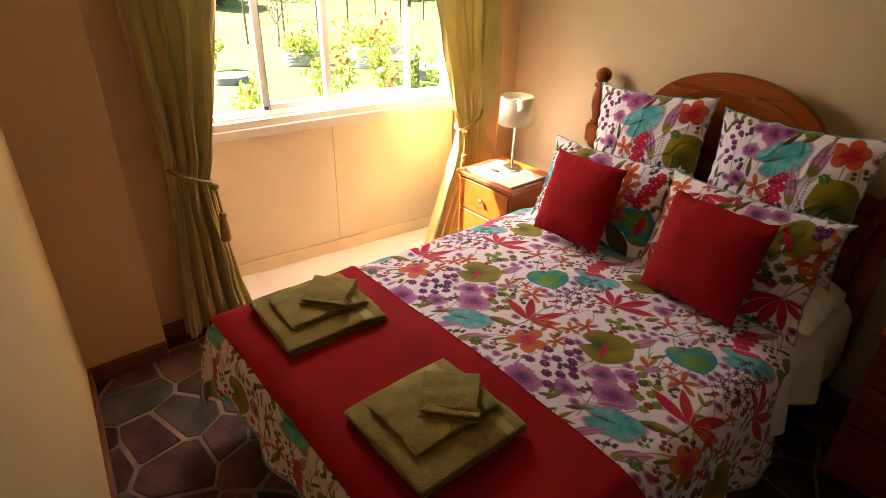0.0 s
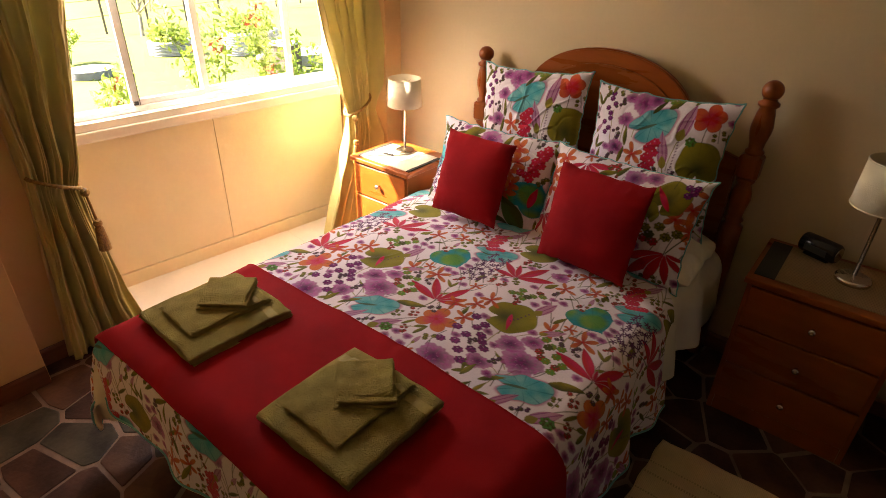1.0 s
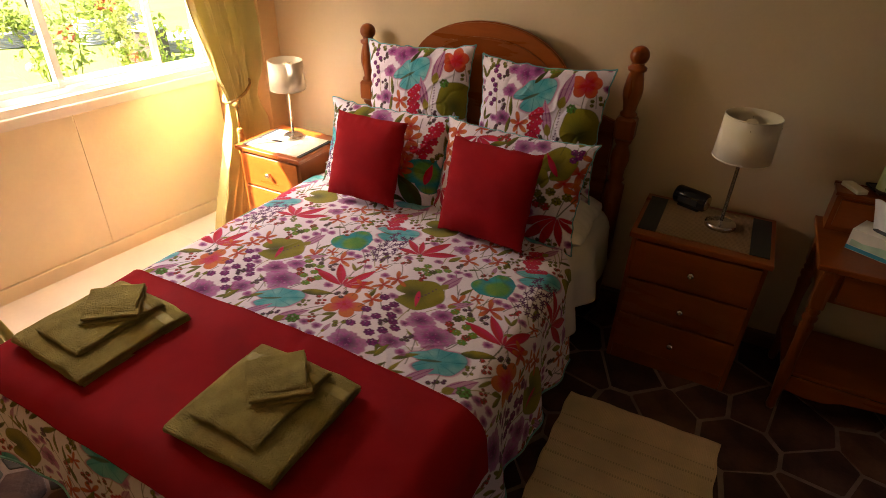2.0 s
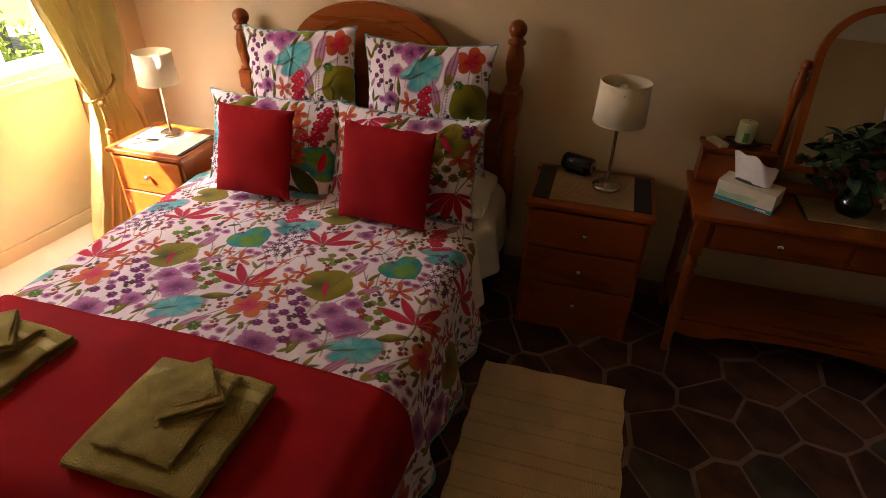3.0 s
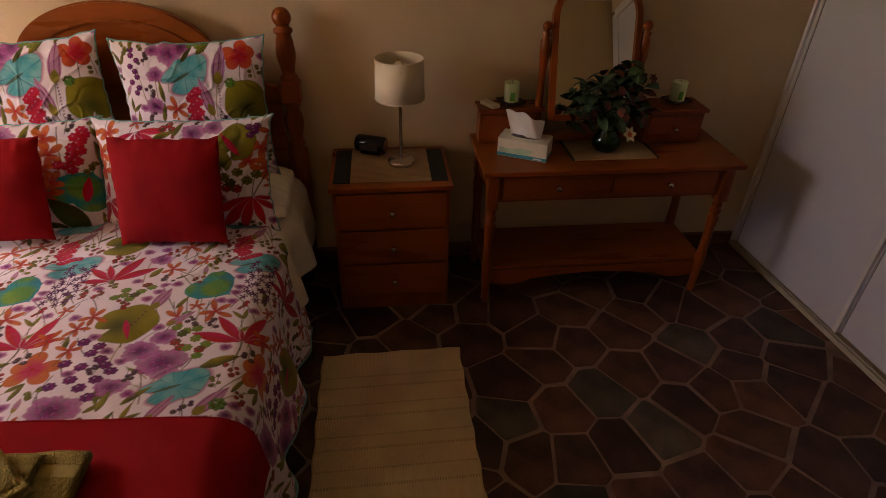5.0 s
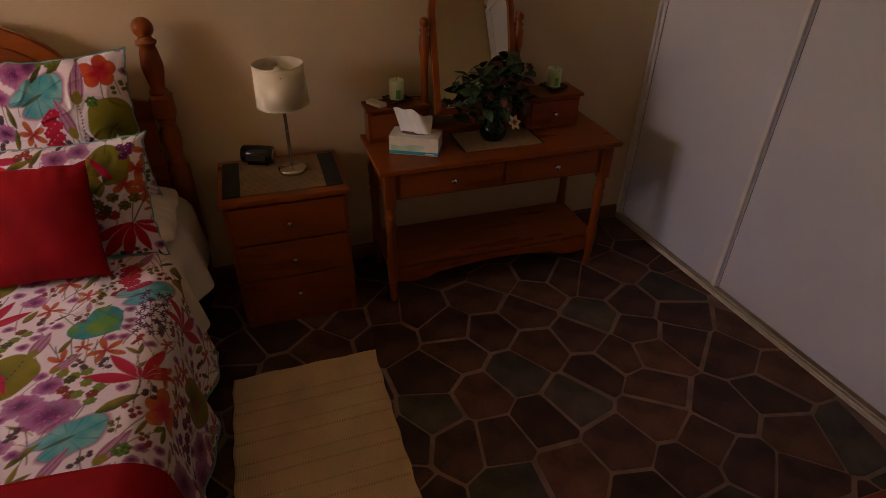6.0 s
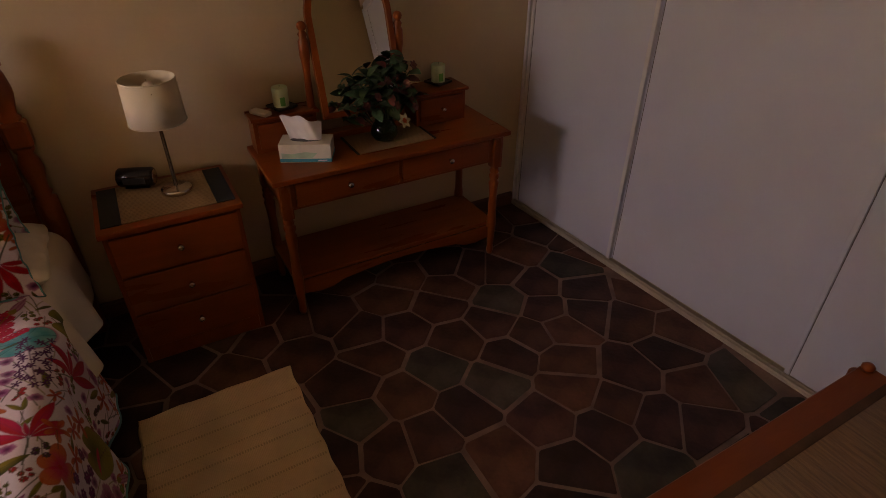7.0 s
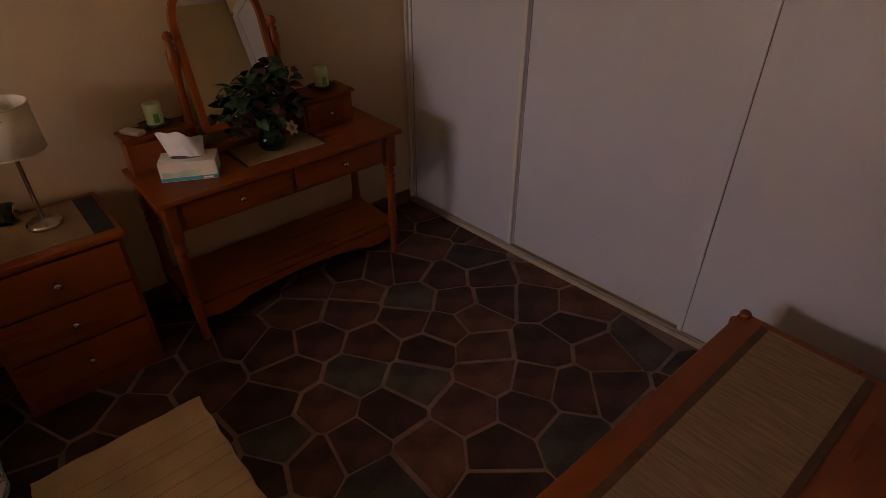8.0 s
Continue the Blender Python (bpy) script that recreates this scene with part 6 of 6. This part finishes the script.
def rose_bush(x, y, base, height, spread, seed, blooms, count=1500):
    rs = random.Random(seed)
    b = thing("rose_bush", "climbing rose bush with bright leaves outside the window", "rose bush", pose(x, y, base), "rose bushes")
    clumps, canes = [], None
    tips = []
    for k in range(11):
        a = rs.uniform(0, 6.28)
        e = Vector((spread * rs.uniform(0.1, 1) * math.cos(a), spread * rs.uniform(0.1, 1) * math.sin(a), height * rs.uniform(0.45, 1.0)))
        m = e * 0.5 + Vector((0.08 * rs.uniform(-1, 1), 0.08 * rs.uniform(-1, 1), 0.1))
        canes = tube([(0, 0, 0), m, e], 0.009, 5, bm=canes, taper=0.4)
        tips.append(e)
        for s in (0.45, 0.7, 0.9, 1.0):
            p = m.lerp(e, s)
            clumps.append((tuple(p), 0.13))
    part("cane", canes, M_ROSE, b)
    me = leaf_cloud(clumps, count, 0.032, seed)
    me.materials.append(M_ROSE)
    c = new("foliage", me)
    c.parent = b
    tip = leaf_cloud([(tuple(p + Vector((0, 0, 0.05))), 0.07) for p in tips[:4]], 50, 0.03, seed + 1)
    tip.materials.append(M_ROSETIP)
    c = new("new_leaves", tip)
    c.parent = b
    for k in range(blooms):
        bm = bmesh.new()
        bmesh.ops.create_icosphere(bm, subdivisions=2, radius=0.035)
        for v in bm.verts:
            v.co *= 1 + 0.3 * noise.noise(v.co * 60)
        p = tips[k % len(tips)] * rs.uniform(0.7, 1.0)
        part("bloom", bm, M_ROSEBLOOM, b, "white rose", False, Matrix.Translation(p))
    return b


rose_bush(-5.1, 2.85, -0.6, 1.75, 0.36, 5, 3, 800)
rose_bush(-5.0, 3.65, -0.6, 1.90, 0.46, 6, 5, 1100)
rose_bush(-4.9, 4.55, -0.6, 2.05, 0.36, 7, 2, 800)
rose_bush(-5.6, 2.18, -0.6, 1.28, 0.24, 8, 0, 420)
rose_bush(-12.2, 4.2, -0.6, 0.60, 0.30, 9, 0, 700)


def raised_bed(x, y, rx, ry, h, seed, planted=True):
    """An oval corrugated garden bed, planted up."""
    b = thing("raised_bed", "corrugated galvanised raised garden bed with herbs", "garden bed", pose(x, y, GROUND_Z), "raised beds")
    one = bmesh.new()
    steps, rings = 60, []
    levels = 18
    for k in range(levels + 1):
        z = h * k / levels
        g = 0.012 * (1 if k % 2 else -1)
        rings.append([one.verts.new(((rx + g) * math.cos(2 * math.pi * i / steps), (ry + g) * math.sin(2 * math.pi * i / steps), z)) for i in range(steps)])
    for a, c in zip(rings, rings[1:]):
        for i in range(steps):
            j = (i + 1) % steps
            one.faces.new((a[i], a[j], c[j], c[i]))
    one.faces.new(rings[-1])
    part("wall", one, M_TANK, b)
    if planted:
        rs = random.Random(seed)
        me = leaf_cloud([((rx * 0.75 * math.cos(k * 1.3) * rs.uniform(0.1, 1), ry * 0.75 * math.sin(k * 1.3) * rs.uniform(0.1, 1), h + 0.1), 0.22) for k in range(10)], 900, 0.05, seed)
        me.materials.append(M_ROSE)
        c = new("planting", me)
        c.parent = b
    return b


raised_bed(-11.0, 4.05, 0.30, 0.36, 0.14, 1, False)
raised_bed(-11.9, 6.0, 0.35, 0.42, 0.26, 2)
raised_bed(-10.9, 7.25, 0.40, 0.62, 0.42, 3)
raised_bed(-9.3, 7.5, 0.35, 0.55, 0.22, 4, False)

fence = thing("fence", "thin wire paddock fence on dark posts", "fence")
for k in range(16):
    x, y = -14.0 - 0.25 * k, 1.5 + 1.15 * k
    part("post", tube([(x, y, ground_at(x, y)), (x, y, ground_at(x, y) + 1.25)], 0.028, 6), M_POST, fence)
for z in (0.45, 0.8, 1.15):
    part("wire", tube([(-14.0 - 0.25 * k, 1.5 + 1.15 * k, ground_at(-14.0 - 0.25 * k, 1.5 + 1.15 * k) + z) for k in range(16)], 0.006, 5), M_POST, fence)


def garden_box(x, y):
    g = thing("compost_bin", "dark grey plastic compost bin on the lawn", "compost bin", pose(x, y, GROUND_Z, 0, 0, 20))
    part("bin", block(-0.22, 0.22, -0.22, 0.22, 0.0, 0.50, 0.03), M_POST, g)
    part("lid", block(-0.24, 0.24, -0.24, 0.24, 0.501, 0.54, 0.02), M_TANK, g, "pale grey lid")
    return g


garden_box(-8.9, 6.55)


# ---- stone floor: irregular pavers in grout ----
FLOOR_BOX = (-3.22, 2.75, -0.62, 2.70)
grout = structure("floor", block(FLOOR_BOX[0], FLOOR_BOX[1], FLOOR_BOX[2], FLOOR_BOX[3], -0.12, -0.004, 0), M_GROUT, "crazy-paved slate floor with pale grout joints", "floor")


def clip_cell(poly, px, py, nx, ny):
    """Keep the part of a polygon on the near side of a line through (px, py)."""
    out = []
    for (ax, ay), (bx, by) in zip(poly, poly[1:] + poly[:1]):
        da, db = (ax - px) * nx + (ay - py) * ny, (bx - px) * nx + (by - py) * ny
        if da <= 0:
            out.append((ax, ay))
        if da * db < 0:
            s = da / (da - db)
            out.append((ax + (bx - ax) * s, ay + (by - ay) * s))
    return out


def stone_mesh(poly):
    """A paver: worn flat top, eased arris, sides down into the grout."""
    cx, cy = sum(p[0] for p in poly) / len(poly), sum(p[1] for p in poly) / len(poly)
    bm = bmesh.new()
    rings = []
    for inset, z in ((0.0, -0.006), (0.0008, -0.0012), (0.005, 0.0)):
        ring = []
        for x, y in poly:
            d = math.hypot(x - cx, y - cy)
            k = 1 - inset / max(d, 0.02)
            ring.append(bm.verts.new(((x - cx) * k, (y - cy) * k, z)))
        rings.append(ring)
    n = len(poly)
    for a, b in zip(rings, rings[1:]):
        for i in range(n):
            bm.faces.new((a[i], a[(i + 1) % n], b[(i + 1) % n], b[i]))
    bm.faces.new(rings[-1])
    return bm, cx, cy


# middles of the pavers on the open floor, east of the rug
STONES = [(1.31, 2.28), (1.42, 2.18), (1.05, 2.3), (1.23, 2.11), (1.56, 2.09), (1.76, 2.19), (1.91, 1.93), (2.0, 2.32), (1.67, 1.89), (1.42, 1.86), (1.57, 1.7), (1.85, 1.74),
          (1.74, 1.58), (1.1, 1.99), (0.91, 2.16), (1.28, 1.74), (1.56, 1.54), (1.89, 1.42), (2.03, 1.25), (1.88, 1.17), (0.87, 1.91), (1.06, 1.72), (1.23, 1.52), (1.43, 1.35),
          (1.64, 1.17), (1.83, 0.97), (0.69, 1.99), (0.58, 2.16), (0.67, 1.81), (0.89, 1.61), (1.06, 1.4), (1.34, 1.22), (1.46, 1.05), (1.54, 0.92), (0.69, 1.53), (0.52, 1.71),
          (0.88, 1.34), (1.13, 1.14), (1.31, 0.97), (0.68, 1.3), (0.47, 1.5), (0.88, 1.08), (1.09, 0.91), (1.34, 0.76), (0.52, 1.33), (0.32, 1.4), (0.65, 1.08), (0.97, 0.77)]


def pave():
    rs = random.Random(21)
    pts = list(STONES)
    step = 0.245
    for i in range(-14, 13):
        for j in range(-4, 13):
            x, y = i * step + (0.5 * step if j % 2 else 0), j * step * 0.88
            x, y = x + rs.uniform(-0.42, 0.42) * step, y + rs.uniform(-0.42, 0.42) * step
            if min(math.hypot(x - u, y - v) for u, v in STONES) > 0.17:
                pts.append((x, y))
    gap = 0.0078
    for k, (x, y) in enumerate(pts):
        # only inside the window wall and the slanting near wall
        if not (-3.0 < x < 2.2 and 0.09 - 0.107 * (x + 2.63) - 0.08 < y < FLOOR_BOX[3]):
            continue
        poly = [(x - 0.3, y - 0.3), (x + 0.3, y - 0.3), (x + 0.3, y + 0.3), (x - 0.3, y + 0.3)]
        for m, (u, v) in enumerate(pts):
            if m == k or abs(u - x) > 0.7 or abs(v - y) > 0.7:
                continue
            d = math.hypot(u - x, v - y)
            nx, ny = (u - x) / d, (v - y) / d
            g = gap * (0.55 + 0.9 * ((k * 7 + m * 7) % 5) / 4)
            poly = clip_cell(poly, x + nx * (d / 2 - g), y + ny * (d / 2 - g), nx, ny)
        poly = clip_cell(poly, 0, FLOOR_BOX[3] - 0.005, 0, 1)
        # drop corners that nearly coincide, and round the points a little
        clean = []
        for p in poly:
            if not clean or math.hypot(p[0] - clean[-1][0], p[1] - clean[-1][1]) > 0.012:
                clean.append(p)
        if len(clean) > 1 and math.hypot(clean[0][0] - clean[-1][0], clean[0][1] - clean[-1][1]) < 0.012:
            clean.pop()
        if len(clean) < 3:
            continue
        soft = []
        n = len(clean)
        for i in range(n):
            a, b, c = clean[i - 1], clean[i], clean[(i + 1) % n]
            for o in (a, c):
                d = math.hypot(o[0] - b[0], o[1] - b[1])
                s = min(0.25, 0.006 / d)
                soft.append((b[0] + (o[0] - b[0]) * s + rs.uniform(-0.0015, 0.0015), b[1] + (o[1] - b[1]) * s + rs.uniform(-0.0015, 0.0015)))
        bm, cx, cy = stone_mesh(soft)
        part("stone", bm, rs.choice((M_STONE, M_STONE, M_STONE, M_STONE2, M_STONE2, M_STONE3)), grout, "", False, pose(cx, cy, 0.0, rs.uniform(-0.25, 0.25), rs.uniform(-0.25, 0.25), 0))


pave()
